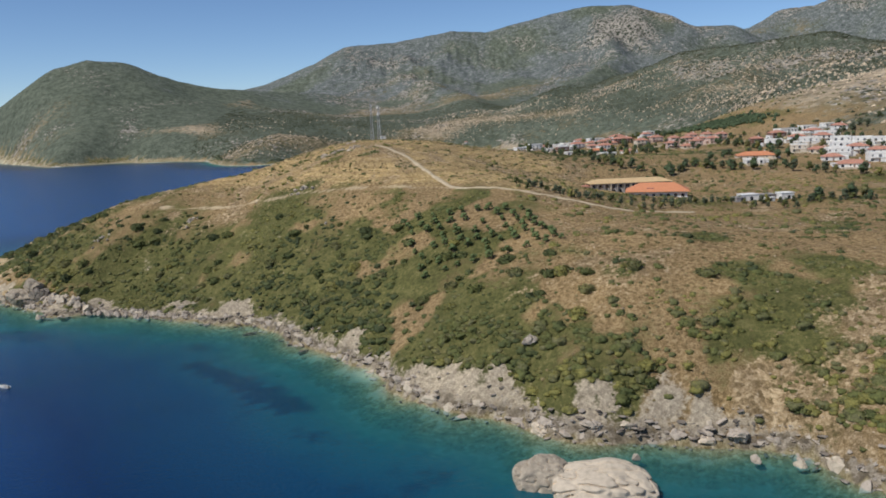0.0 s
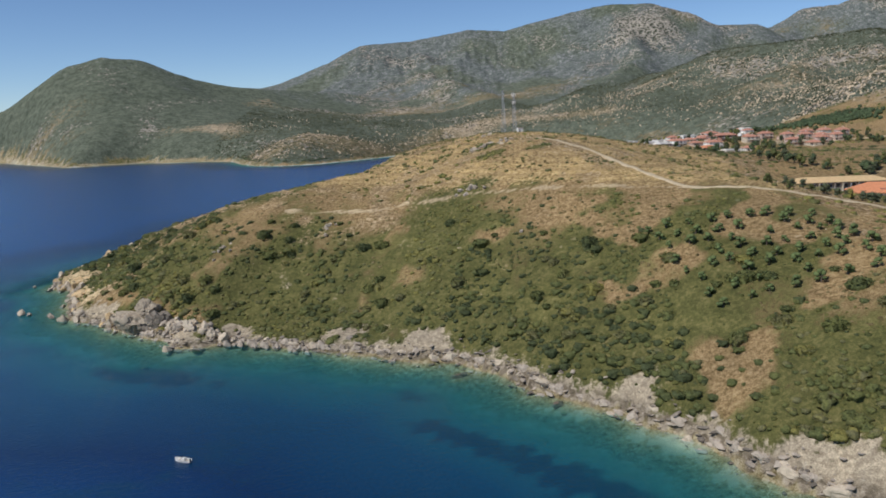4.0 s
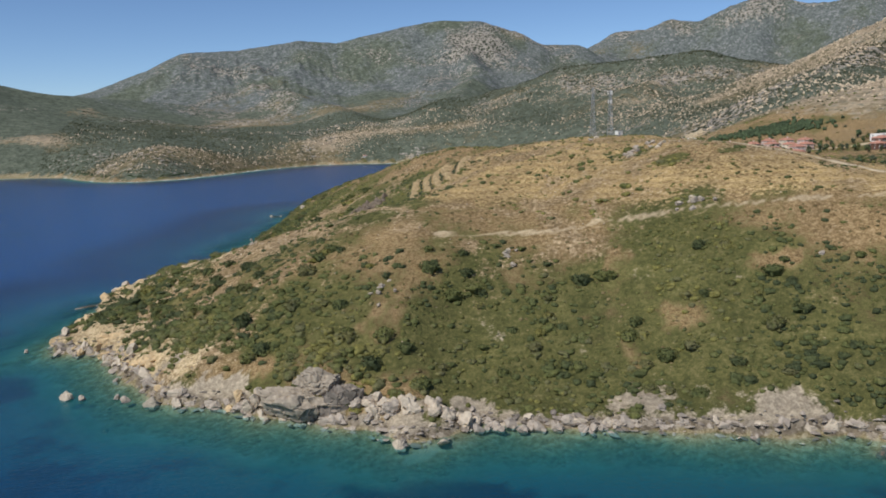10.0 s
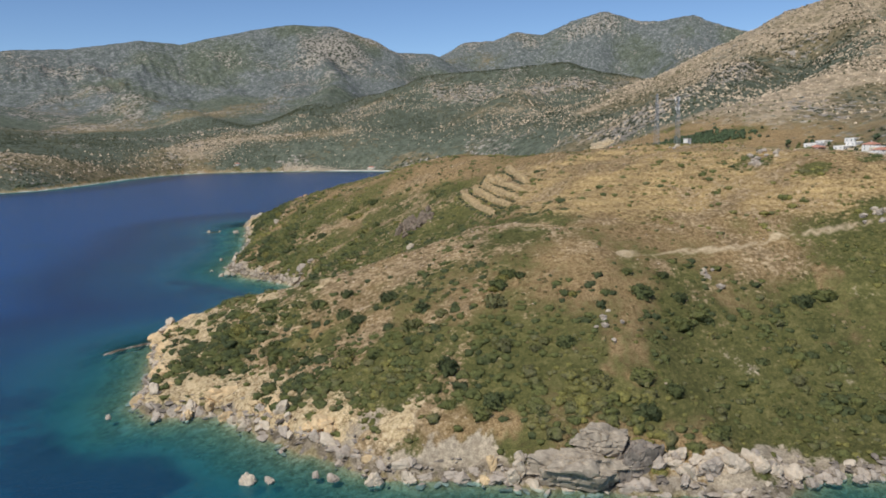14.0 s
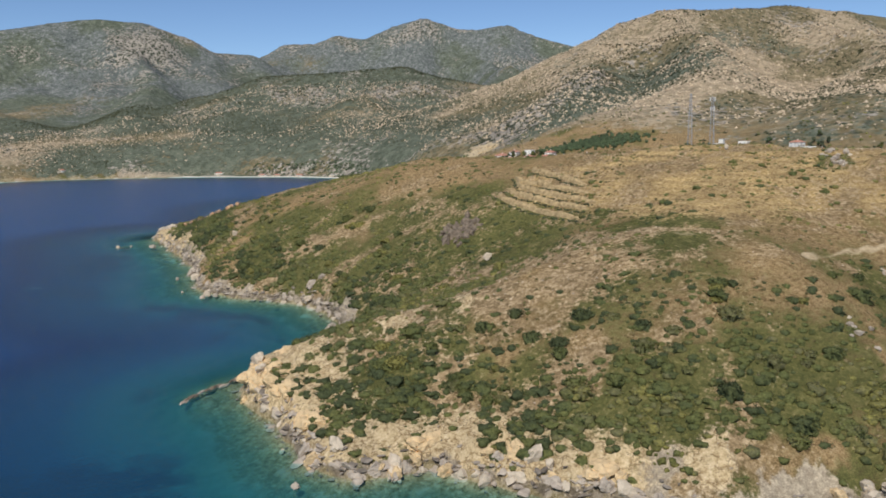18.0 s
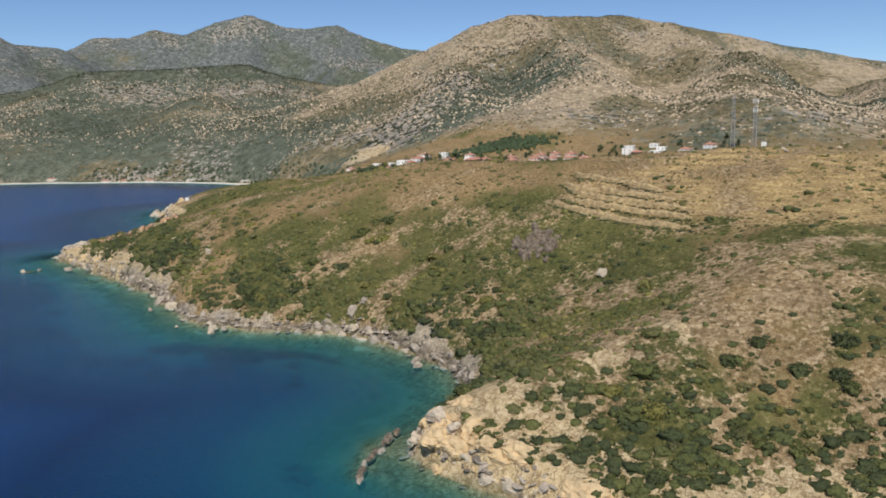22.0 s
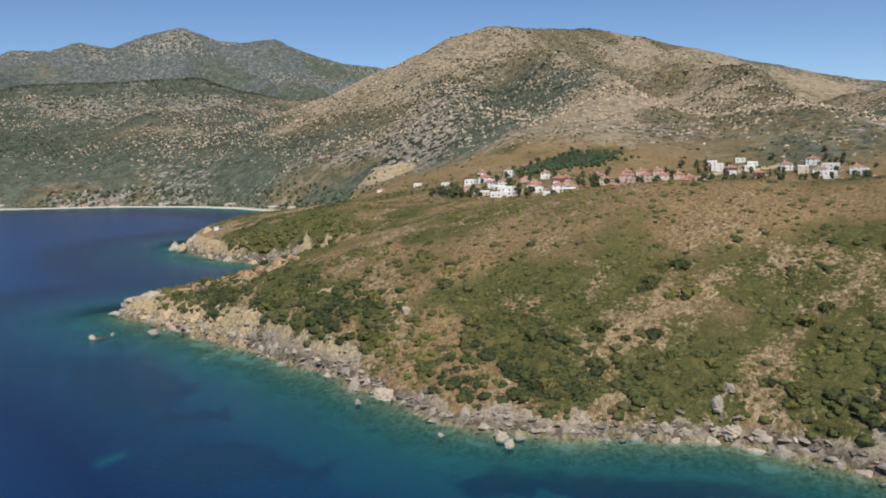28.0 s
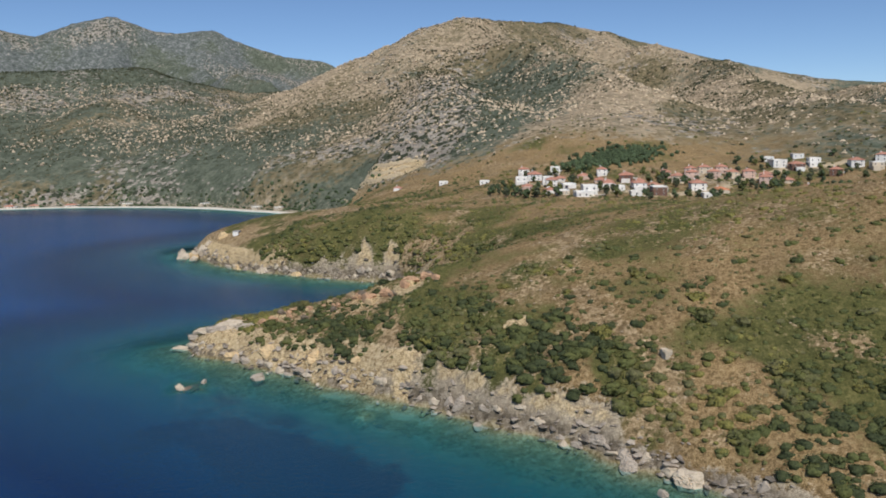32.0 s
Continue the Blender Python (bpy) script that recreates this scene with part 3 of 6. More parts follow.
# bare ochre clearings on the capes: x, y, radius
CLEARINGS = [(-297, 585, 17), (-288, 568, 13), (-278, 594, 9), (-266, 557, 9), (-253, 547, 8), (-309, 556, 8), (-300, 520, 7), (-262, 447, 8), (-288, 505, 7), (-183, 985, 8), (-185, 965, 8), (-188, 945, 9), (-192, 925, 9), (-197, 905, 6), (-160, 986, 6), (-157, 970, 6), (-153, 945, 9), (-149, 928, 8), (-172, 1004, 12), (-183, 872, 5), (52, 1208, 11), (40, 1196, 9), (-128, 930, 6), (60, 212, 6)]


def open_ground(x, y):
    """How bare the clearings leave the ground, from 0 to 1."""
    best = np.zeros(np.shape(x))
    for cx, cy, r in CLEARINGS:
        best = np.maximum(best, np.exp(-(np.hypot(x - cx, y - cy) / r) ** 4))
    return best * smooth(0.30, 0.46, fbm(x, y, 11, 3, 271))


def scarp(x, y):
    """How far the bare soil scarps climb from the shore."""
    return (5.5 + 5 * smooth(262, 215, y) + 4 * np.exp(-((y - 420) / 60) ** 2) + 3.5 * smooth(890, 930, y) - 3.5 * np.exp(-((y - 840) / 50) ** 2) - 6 * smooth(1035, 1060, y)) * smooth(0.5, 0.72, fbm(x, y, 15, 3, 111) + 0.06 * (fbm(x, y, 5, 2, 113) - 0.5))


def thicket(x, y, h):
    """The greener slope below the low track."""
    return smooth(455, 420, y) * smooth(55, 5, x) * smooth(63, 54, h)


def soil_gaps(x, y):
    """Small openings in the scrub where the dry soil shows."""
    return smooth(0.57, 0.65, fbm(x, y, 17, 3, 199)) * smooth(470, 430, y)


def zones_at(x, y, h, d, hill):
    """How far each kind of cover holds, from 0 to 1."""
    patch = fbm(x, y, 45, 4, 81)
    land_ = d > 0
    far = np.clip(smooth(1250, 1300, y) + smooth(-360, -420, x), 0, 1)
    top = smooth(44, 58, h) * smooth(110, 50, x) * smooth(640, 600, y) * (1 - smooth(60, 120, hill))
    lower = 1 - smooth(20, 48, h)
    green = np.clip((0.30 + 0.12 * smooth(480, 400, y)) * lower + 0.30 + (patch - 0.5) * 1.7 - 0.2 * smooth(0, 90, x) * smooth(420, 250, y), 0, 1)
    lush = thicket(x, y, h)
    green = green + 0.13 * smooth(-60, -140, x) * smooth(58, 46, h) - 0.5 * soil_gaps(x, y)
    green = np.clip(green + 0.42 * lush * smooth(0.36, 0.58, fbm(x, y, 21, 4, 197)) + 0.30 * smooth(460, 530, y) * smooth(40, -60, x) * smooth(64, 48, h) * (1 - 0.75 * smooth(690, 770, y)) + 0.16 * smooth(530, 590, y) * smooth(-110, -150, x) * smooth(55, 40, h) * (1 - smooth(690, 770, y)) + 0.45 * smooth(0.53, 0.66, fbm(x, y, 26, 3, 191)) * lower, 0, 1)
    top = np.maximum(top * (1 - 0.8 * lush), np.exp(-(np.hypot((x + 128) / 1.0, (y - 608) / 1.6) / 26) ** 4))
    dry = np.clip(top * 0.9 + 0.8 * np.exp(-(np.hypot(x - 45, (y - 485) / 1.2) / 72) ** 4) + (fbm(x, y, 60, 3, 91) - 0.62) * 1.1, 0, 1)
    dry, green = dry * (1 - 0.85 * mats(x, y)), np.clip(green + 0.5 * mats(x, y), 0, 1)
    heath = np.maximum(smooth(12, 45, hill), far * smooth(3, 10, d))
    brown_hill = smooth(1300, 800, np.hypot(x - 1250, y - 900))
    vale = 0.62 - fbm(x, y, 420, 5, 21, True)
    faces = np.exp(-(from_line(x, y, [(400, 1195), (560, 1205), (1070, 1420)]) / 70) ** 2)
    ravine = np.exp(-(from_line(x, y, [(380, 1118), (470, 1122), (960, 1305)]) / 30) ** 2)
    shoulder = np.exp(-(np.hypot((x - 600) / 1.9, y - 1015) / 110) ** 2)
    wood = heath * np.clip(0.70 + (fbm(x, y, 300, 4, 101) - 0.5) * 1.6 + 2.2 * vale + 0.9 * ravine - 0.25 * shoulder - 0.30 * brown_hill + 0.36 * smooth(1800, 2500, y) + 0.35 * smooth(-50, -500, x) * smooth(1250, 1350, y), 0, 1)
    cliffs = np.exp(-(np.hypot((x - 900) / 1.6, y - 3760) / 190) ** 2) + 0.5 * np.exp(-(np.hypot(x - 2700, y - 3150) / 260) ** 2)
    crag = heath * np.clip(0.04 - 0.16 * smooth(1900, 2600, y) + (fbm(x, y, 230, 4, 121, True) - 0.6) * 2.0 - 1.2 * vale + 0.7 * cliffs + 0.3 * smooth(300, 470, hill) * smooth(500, 1000, x) * smooth(1700, 2200, y) + 0.55 * faces - 0.6 * ravine - 0.3 * smooth(-300, -700, x) - 0.25 * brown_hill * smooth(620, 860, x), 0, 1)
    scree = heath * np.clip(0.15 * brown_hill + 0.95 * shoulder + (fbm(x, y, 210, 4, 125, True) - 0.6) * 2.6 - 0.9 * vale + 0.08 - 0.2 * smooth(1900, 2600, y), 0, 1)
    spur = np.exp(-(from_line(x, y, [(-500, 1870), (-400, 1935), (-280, 1960), (-170, 1990), (-60, 2210)]) / 105) ** 2)
    banks = np.exp(-(from_line(x, y, [(20, 2330), (110, 2340), (330, 2230)]) / 75) ** 2)
    wood = wood * np.clip(1 - 0.75 * spur - 0.7 * banks, 0, 1)
    scree = np.clip(scree + heath * (0.30 * spur + 0.32 * banks + 0.12 * smooth(2500, 1500, y) * smooth(-200, 200, x)), 0, 1)
    fields = np.exp(-(np.hypot((x + 214) / 1.2, y - 512) / 17) ** 2) + 0.35 * np.exp(-(np.hypot(x + 110, (y - 465) / 0.5) / 34) ** 2) + 0.3 * np.exp(-(np.hypot(x + 252, y - 540) / 26) ** 2)
    gaps = smooth(0.5, 0.40, fbm(x, y, 24, 3, 131)) * (0.35 + 0.65 * lower) * (1 - 0.95 * lush) * (1 - 0.4 * smooth(520, 600, y) * smooth(760, 690, y))
    green = np.clip(green - 0.25 * gaps + 0.5 * mats(x, y), 0, 1)
    stony = np.clip(0.12 + 0.42 * gaps + (fbm(x, y, 34, 4, 205, True) - 0.62) * 1.7 + 0.34 * fields + 0.12 * smooth(30, 12, d) + 0.35 * smooth(0.15, 1.2, capes(x, y)), 0, 1) * (1 - heath) * (1 - 0.75 * lush)
    scar = fbm(x, y, 15, 3, 111)
    bare = np.clip(np.exp(-np.maximum(d - 3 - scarp(x, y), 0) / 3) * 0.95 + (scar - 0.66) * 1.5, 0, 1) * land_
    dug = np.exp(-(from_line(x, y, [(392, 1196), (390, 1240), (404, 1285)]) / 20) ** 4)
    quarry = 0.9 * dug + 0.45 * np.exp(-(np.hypot(x - 210, y - 2430) / 80) ** 2)
    bare = np.clip(np.where(far > 0.5, np.clip(np.maximum(0.7 - d / 9, (0.75 - d / 70) * (y < 2100) * (x > 150)), 0, 1), bare) + quarry, 0, 1)
    rock = np.clip(0.95 - d / 5.5, 0, 1) * (1 - far)
    ochre = np.clip(capes(x, y) / 2.0, 0, 1.0) * smooth(34 - 16 * smooth(800, 900, y), 8 - 3 * smooth(800, 900, y), d) * smooth(0.5, 2.0, d)
    ochre = np.maximum(ochre, np.maximum(0.8 * dug, open_ground(x, y) * (y > 300)))
    bare = np.maximum(bare, 0.9 * open_ground(x, y))
    yards = np.exp(-(np.hypot((x - 150) / 1.6, y - 915) / 30) ** 2) + np.exp(-(np.hypot((x - 250) / 1.5, y - 850) / 28) ** 2) + np.exp(-(np.hypot(x - 345, y - 785) / 24) ** 2) + np.exp(-(np.hypot(x - 310, y - 620) / 40) ** 2)
    bare = np.maximum(bare, np.clip(0.75 * yards, 0, 0.75))
    ochre = np.maximum(ochre, 0.72 * bare * smooth(790, 860, y) * smooth(2.5, 5, d) * (1 - far))
    ochre = np.maximum(ochre, 0.32 * bare * np.exp(-((y - 480) / 60) ** 2) * smooth(3, 6, d) * (1 - far))
    under = smooth(0.6, -0.8, d)
    reef = np.clip(1.1 + d / 18 + (fbm(x, y, 14, 3, 141) - 0.5) * 1.6, 0, 1)
    reef = np.maximum(reef, 0.8 * smooth(-5, -2.5, h) * (d < -8) * (d > -40))
    beds = sum(np.exp(-(((x - bx) * math.cos(a) + (y - by) * math.sin(a)) / lx) ** 4 - (((y - by) * math.cos(a) - (x - bx) * math.sin(a)) / ly) ** 4) for bx, by, lx, ly, a in WEED_BEDS)
    weed = np.clip(smooth(-14, -30, d) * np.clip(0.14 - 0.2 * smooth(-55, -110, d) + (fbm(x, y, 36, 5, 151) - 0.5) * 2.2, 0, 1) + 0.85 * smooth(0.42, 0.62, 0.45 * beds + 0.9 * (fbm(x, y, 34, 5, 153) - 0.5) + 0.2) * smooth(0.1, 0.5, beds) * smooth(-7, -12, d), 0, 1) * (1 - smooth(-6, -3.6, h) * (d < -14))
    track = 0.5 * smooth(4.0, 0.6, np.minimum.reduce([from_line(x, y, q) for q in WORN]) + 5 * (fbm(x, y, 10, 3, 173) - 0.35)) + 0.62 * smooth(4.5, 1.0, from_line(x, y, TRACK_LOW) + 3 * (fbm(x, y, 12, 2, 171) - 0.3)) + 0.9 * smooth(9, 4, from_line(x, y, VILLAGE_ROAD))
    # bare limestone plus painted haze, growing with distance
    hazy_karst = heath * np.clip(0.62 * smooth(2600, 3500, y + 0.2 * x) + (fbm(x, y, 260, 4, 241, True) - 0.6) * 1.4 - 0.5 * vale, 0, 1) * smooth(2300, 2900, y)
    return dict(hazy_karst=hazy_karst, scree=scree, stony=stony, ochre=ochre, green=green, dry=dry, heath=heath, wood=wood, bare=bare, crag=crag, rock=rock, track=track, under=under, reef=reef, weed=weed)


gx = graded(-4200, -345, 190, 5200, 2.7, 0.027, 30)
gy = graded(-700, 160, 1090, 5200, 2.7, 0.016, 30)
X, Y = np.meshgrid(gx, gy)
H, D, HILL = land(X, Y)
ZONES = zones_at(X, Y, H, D, HILL)
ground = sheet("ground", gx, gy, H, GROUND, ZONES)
tagged(ground, "dry scrub-covered coastal hills, mountains and rocky sea bed", "ground", kind="structure")
wx, wy = gx[::2], gy[::2]
depth = np.maximum(-H, 0)
wide = depth.copy()
for across in (-1, 0, 1):
    for along in (-1, 0, 1):
        wide = np.maximum(wide, np.roll(depth, (across, along), (0, 1)))
depth = np.where(D < -30, wide, depth)[::2, ::2]     # the water's colour over a shoal holds to its flat top
meadow = ZONES["weed"][::2, ::2] * smooth(-8, -14, D[::2, ::2])
water = sheet("water", wx, wy, np.zeros_like(depth), WATER, dict(depth=depth, meadow=meadow), keep=D[::2, ::2] < 14)
tagged(water, "clear blue sea, turquoise over the rocky shallows", "sea", kind="structure")


# ---- plants and stones ----
def clump(seed, tufts, level=2, flat=0.62):
    """Vertices and triangles of one bush: a lumpy core with many small leaf tufts standing off it."""
    rng = np.random.default_rng(seed)
    bm = bmesh.new()
    bmesh.ops.create_icosphere(bm, subdivisions=level, radius=0.5)
    for v in bm.verts:
        k = 0.80 + 0.55 * noise.noise(v.co * 2.8 + Vector((seed * 7.1, 0, 0))) + (0.12, 0.42, 0.5)[level - 1] * noise.noise(v.co * 6.5 + Vector((0, seed * 3.3, 0)))
        low = v.co.z < -0.02
        wide_foot = 0.47 / max(math.hypot(v.co.x, v.co.y), 0.2) if low else 1.0
        v.co = Vector((v.co.x * k * wide_foot, v.co.y * k * wide_foot, -0.12 if low else v.co.z * k * flat + 0.18))
    co = [tuple(v.co) for v in bm.verts]
    tri = [tuple(v.index for v in f.verts) for f in bm.faces]
    bm.free()
    for k in range(tufts):
        u, a = rng.uniform(-0.1, 1), rng.uniform(0, 2 * math.pi)
        r = math.sqrt(1 - min(u * u, 1))
        dirn = Vector((r * math.cos(a), r * math.sin(a), u))
        kk = 0.38 + 0.17 * rng.random()
        c = Vector((dirn.x * kk, dirn.y * kk, dirn.z * kk * flat + 0.2))
        side = Vector(rng.normal(size=3)).normalized() * 0.075
        up = (dirn + Vector(rng.normal(size=3)) * 0.5).normalized() * 0.10
        b = len(co)
        co += [tuple(c - side), tuple(c + side), tuple(c + up)]
        tri.append((b, b + 1, b + 2))
    return np.array(co), np.array(tri)


def cushion_shape(seed):
    """A low thorny cushion."""
    rng = np.random.default_rng(seed)
    co, tri = [(0.06 * rng.normal(), 0.06 * rng.normal(), 0.5)], []
    for ring, (rad, z) in enumerate(((0.36, 0.34), (0.5, -0.1))):
        for k in range(5):
            a, q = 1.2566 * (k + 0.5 * ring) + 0.2 * rng.normal(), rad * (1 + 0.22 * rng.normal())
            co.append((q * math.cos(a), q * math.sin(a), z * (1 + 0.25 * rng.normal())))
    for k in range(5):
        m = (k + 1) % 5
        tri += [(0, 1 + k, 1 + m), (1 + k, 6 + k, 1 + m), (1 + m, 6 + k, 6 + m)]
    return np.array(co), np.array(tri)


def dome_shape(seed):
    """A far-off bush: an uneven dome of few faces."""
    rng = np.random.default_rng(seed)
    co = [(0.08 * rng.normal(), 0.08 * rng.normal(), 0.62)]
    for k in range(6):
        a, q = 1.0472 * k + 0.2 * rng.normal(), 0.46 * (1 + 0.2 * rng.normal())
        co.append((q * math.cos(a), q * math.sin(a), 0.16 + 0.1 * rng.normal()))
    for k in range(3):
        a = 2.0944 * k + 0.3 * rng.normal()
        co.append((0.4 * math.cos(a), 0.4 * math.sin(a), -0.3))
    tri = [(0, 1 + k, 1 + (k + 1) % 6) for k in range(6)]
    tri += [(1 + 2 * k, 7 + k, 1 + (2 * k + 2) % 6) for k in range(3)]
    return np.array(co), np.array(tri)


def shard_shape(seed):
    """A far-off rock: eight uneven faces."""
    rng = np.random.default_rng(seed)
    co = [np.array(v) * (1 + 0.3 * rng.normal()) + 0.06 * rng.normal(size=3) for v in ((0.55, 0, 0), (0, 0.5, 0), (-0.55, 0, 0), (0, -0.5, 0), (0, 0, 0.55), (0, 0, -0.4))]
    tri = [(k, (k + 1) % 4, 4) for k in range(4)] + [((k + 1) % 4, k, 5) for k in range(4)]
    return np.array(co), np.array(tri)


def boulder_shape(seed, level, slab=False):
    bm = bmesh.new()
    bmesh.ops.create_icosphere(bm, subdivisions=level, radius=0.5)
    off = Vector((seed * 3.7, seed * 1.3, seed * 5.1))
    for v in bm.verts:
        k = 0.92 + 0.34 * noise.noise(v.co * 1.7 + off) + 0.16 * noise.noise(v.co * 4.3 + off)
        v.co *= k
    planes = random.Random(seed)
    for _ in range(11):
        n = Vector([planes.gauss(0, 1) for _ in range(3)]).normalized()
        cut = planes.uniform(0.22, 0.36)
        for v in bm.verts:
            over = v.co.dot(n) - cut
            if over > 0:
                v.co -= n * over * 0.97
    if slab:
        axis = Vector([planes.gauss(0, 0.5), planes.gauss(0, 0.5), 1]).normalized()
        along = axis.orthogonal()
        for v in bm.verts:
            v.co -= axis * v.co.dot(axis) * (0.3 + 0.25 * (seed % 3) / 2)
            v.co += along * v.co.dot(along) * 0.35
    co = np.array([tuple(v.co) for v in bm.verts])
    tri = np.array([[v.index for v in f.verts] for f in bm.faces])
    bm.free()
    return co, tri


def scatter(name, shapes, places, mat, flat_shade=False):
    """Joins many small copies into one mesh. places: x, y, z, width, height, turn."""
    verts, faces, base = [], [], 0
    for k, (x, y, z, w, t, a) in enumerate(places):
        co, tri = shapes[k % len(shapes)]
        c, s = math.cos(a), math.sin(a)
        p = np.stack([(co[:, 0] * c - co[:, 1] * s) * w + x, (co[:, 0] * s + co[:, 1] * c) * w + y, co[:, 2] * t + z], 1)
        verts.append(p)
        faces.append(tri + base)
        base += len(co)
    co, q = np.vstack(verts), np.vstack(faces)
    me = bpy.data.meshes.new(name)
    me.vertices.add(len(co))
    me.vertices.foreach_set("co", co.astype(np.float32).ravel())
    me.loops.add(q.size)
    me.loops.foreach_set("vertex_index", q.astype(np.int32).ravel())
    me.polygons.add(len(q))
    me.polygons.foreach_set("loop_start", np.arange(0, q.size, 3, dtype=np.int32))
    me.polygons.foreach_set("use_smooth", np.full(len(q), not flat_shade))
    at = np.array([q[:2] for q in places], float)
    tone = np.clip(0.7 * np.random.default_rng(len(places)).random(len(at)) + 1.5 * (fbm(at[:, 0], at[:, 1], 46, 3, 231) - 0.5) + 0.20, 0, 1)
    own = me.attributes.new("tone", "FLOAT", "POINT")
    own.data.foreach_set("value", np.repeat(tone, [len(shapes[k % len(shapes)][0]) for k in range(len(at))]).astype(np.float32))
    me.update(calc_edges=True)
    me.materials.append(mat)
    return new(name, me)


def spots(count, box, seed):
    rng = np.random.default_rng(seed)
    x, y = rng.uniform(box[0], box[1], count), rng.uniform(box[2], box[3], count)
    h, d, hill = land(x, y)
    return x, y, h, d, hill, rng


BUSHES = [clump(k, 36, 2) for k in range(8)]
SMALL = [clump(60 + k, 12, 1) for k in range(8)]
MOUNDS = [clump(20 + k, 14, 1, 0.55) for k in range(6)]
CUSHIONS = [cushion_shape(40 + k) for k in range(9)]
x, y, h, d, hill, rng = spots(84000, (-340, 300, 150, 1130), 5)
patch = fbm(x, y, 24, 3, 131)
hilltop = smooth(46, 60, h) * smooth(110, 50, x) * smooth(640, 600, y)
off_track = (np.minimum(from_line(x, y, TRACK_MAIN), from_line(x, y, TRACK_LOW)) > 4) & ((np.abs(x - 12) > 34) | (np.abs(y - 328) > 30))
belt = 1 - smooth(14, 46, h)
lone = 0.17 * smooth(0.40, 0.6, fbm(x, y, 60, 3, 201)) * (1 - 0.45 * hilltop) + 0.30 * thicket(x, y, h) * smooth(0.35, 0.55, patch)
chance = lone * smooth(9, 14, d) + smooth(3, 7, d - scarp(x, y)) * (0.25 + 0.75 * belt) * smooth(0.43, 0.55, patch + 0.11 * belt) * (1 - 0.7 * hilltop)
fringe = smooth(2.5, 6, d - scarp(x, y)) * smooth(46, 24, d) * smooth(0.30, 0.48, fbm(x, y, 38, 3, 181)) * (x < 130)
copse = np.exp(-(from_line(x, y, [(-214, 806), (-200, 845), (-184, 892)]) / 17) ** 4) * smooth(0.40, 0.52, patch + 0.03) * smooth(6, 9, d)
keep = (rng.random(len(x)) < np.maximum(chance, 0.8 * fringe) * (1 - 0.93 * open_ground(x, y)) * (1 - 0.85 * soil_gaps(x, y)) + 0.9 * np.exp(-np.hypot((x + 172) / 8, (y - 962) / 13) ** 4) + 0.8 * mats(x, y) + 0.7 * copse) & off_track
big = 1.2 + 3.4 * rng.random(len(x)) ** 2.2 + 1.1 * belt * smooth(0.46, 0.6, patch) + 1.0 * fringe + 1.6 * copse * rng.random(len(x))
big = big * (1 - 0.12 * thicket(x, y, h))
bush_places = [(a, b, c - 0.12 * s, s, s * r, t) for a, b, c, s, r, t in zip(x[keep], y[keep], h[keep], big[keep], 0.56 + 0.34 * rng.random(keep.sum()), 6.28 * rng.random(keep.sum()))]
tagged(scatter("maquis_scrub", BUSHES, [p for p in bush_places if p[3] > 4.2], SHRUB), "dense dark green maquis bushes on the hillside", "bushes", kind="stuff")
tagged(scatter("maquis_scrub", SMALL, [p for p in bush_places if p[3] <= 4.2], SHRUB), "small dark green maquis bushes on the hillside", "bushes", kind="stuff")

x, y, h, d, hill, rng = spots(90000, (-340, 260, 150, 1130), 55)
keep = (d > 7) & (rng.random(len(x)) < 0.5 * smooth(0.52, 0.64, fbm(x, y, 26, 3, 191)) * (0.25 + 0.75 * np.maximum(1 - smooth(20, 55, h), thicket(x, y, h))) * (1 - open_ground(x, y)) * (1 - soil_gaps(x, y))) & (np.minimum(from_line(x, y, TRACK_MAIN), from_line(x, y, TRACK_LOW)) > 3)
size = 1.0 + 2.2 * rng.random(len(x)) ** 1.6
mound_places = [(a, b, c - 0.14 * s, s, s * 0.75, t) for a, b, c, s, t in zip(x[keep], y[keep], h[keep], size[keep], 6.28 * rng.random(keep.sum()))]
tagged(scatter("broom_scrub", MOUNDS, mound_places, BROOM), "yellow-green broom and spurge cushions on the slope", "bushes", kind="stuff")

x, y, h, d, hill, rng = spots(52000, (-340, 200, 170, 1060), 15)
keep = (rng.random(len(x)) < 0.85 * smooth(5, 10, d) * smooth(0.36, 0.56, fbm(x, y, 18, 3, 221)) * (1 - 0.9 * open_ground(x, y))) & (np.minimum(from_line(x, y, TRACK_MAIN), from_line(x, y, TRACK_LOW)) > 3)
size = 0.7 + 1.3 * rng.random(len(x)) ** 2
low_places = [(a, b, c - 0.1 * s, s, s * 0.7, t) for a, b, c, s, t in zip(x[keep], y[keep], h[keep], size[keep], 6.28 * rng.random(keep.sum()))]
zone = zones_at(x[keep], y[keep], h[keep], d[keep], hill[keep])
verdant = zone["green"] - 0.6 * soil_gaps(x[keep], y[keep]) + 0.5 * (rng.random(keep.sum()) - 0.5) > 0.55
tagged(scatter("low_scrub", CUSHIONS, [p for p, g in zip(low_places, verdant) if not g], HEATH), "low dry thorny tufts between the bushes", "bushes", kind="stuff")
tagged(scatter("green_scrub", CUSHIONS, [(a, b, c, 1.25 * s, 1.25 * t, u) for (a, b, c, s, t, u), g in zip(low_places, verdant) if g], BROOM), "low green cushions of scrub on the slope", "bushes", kind="stuff")

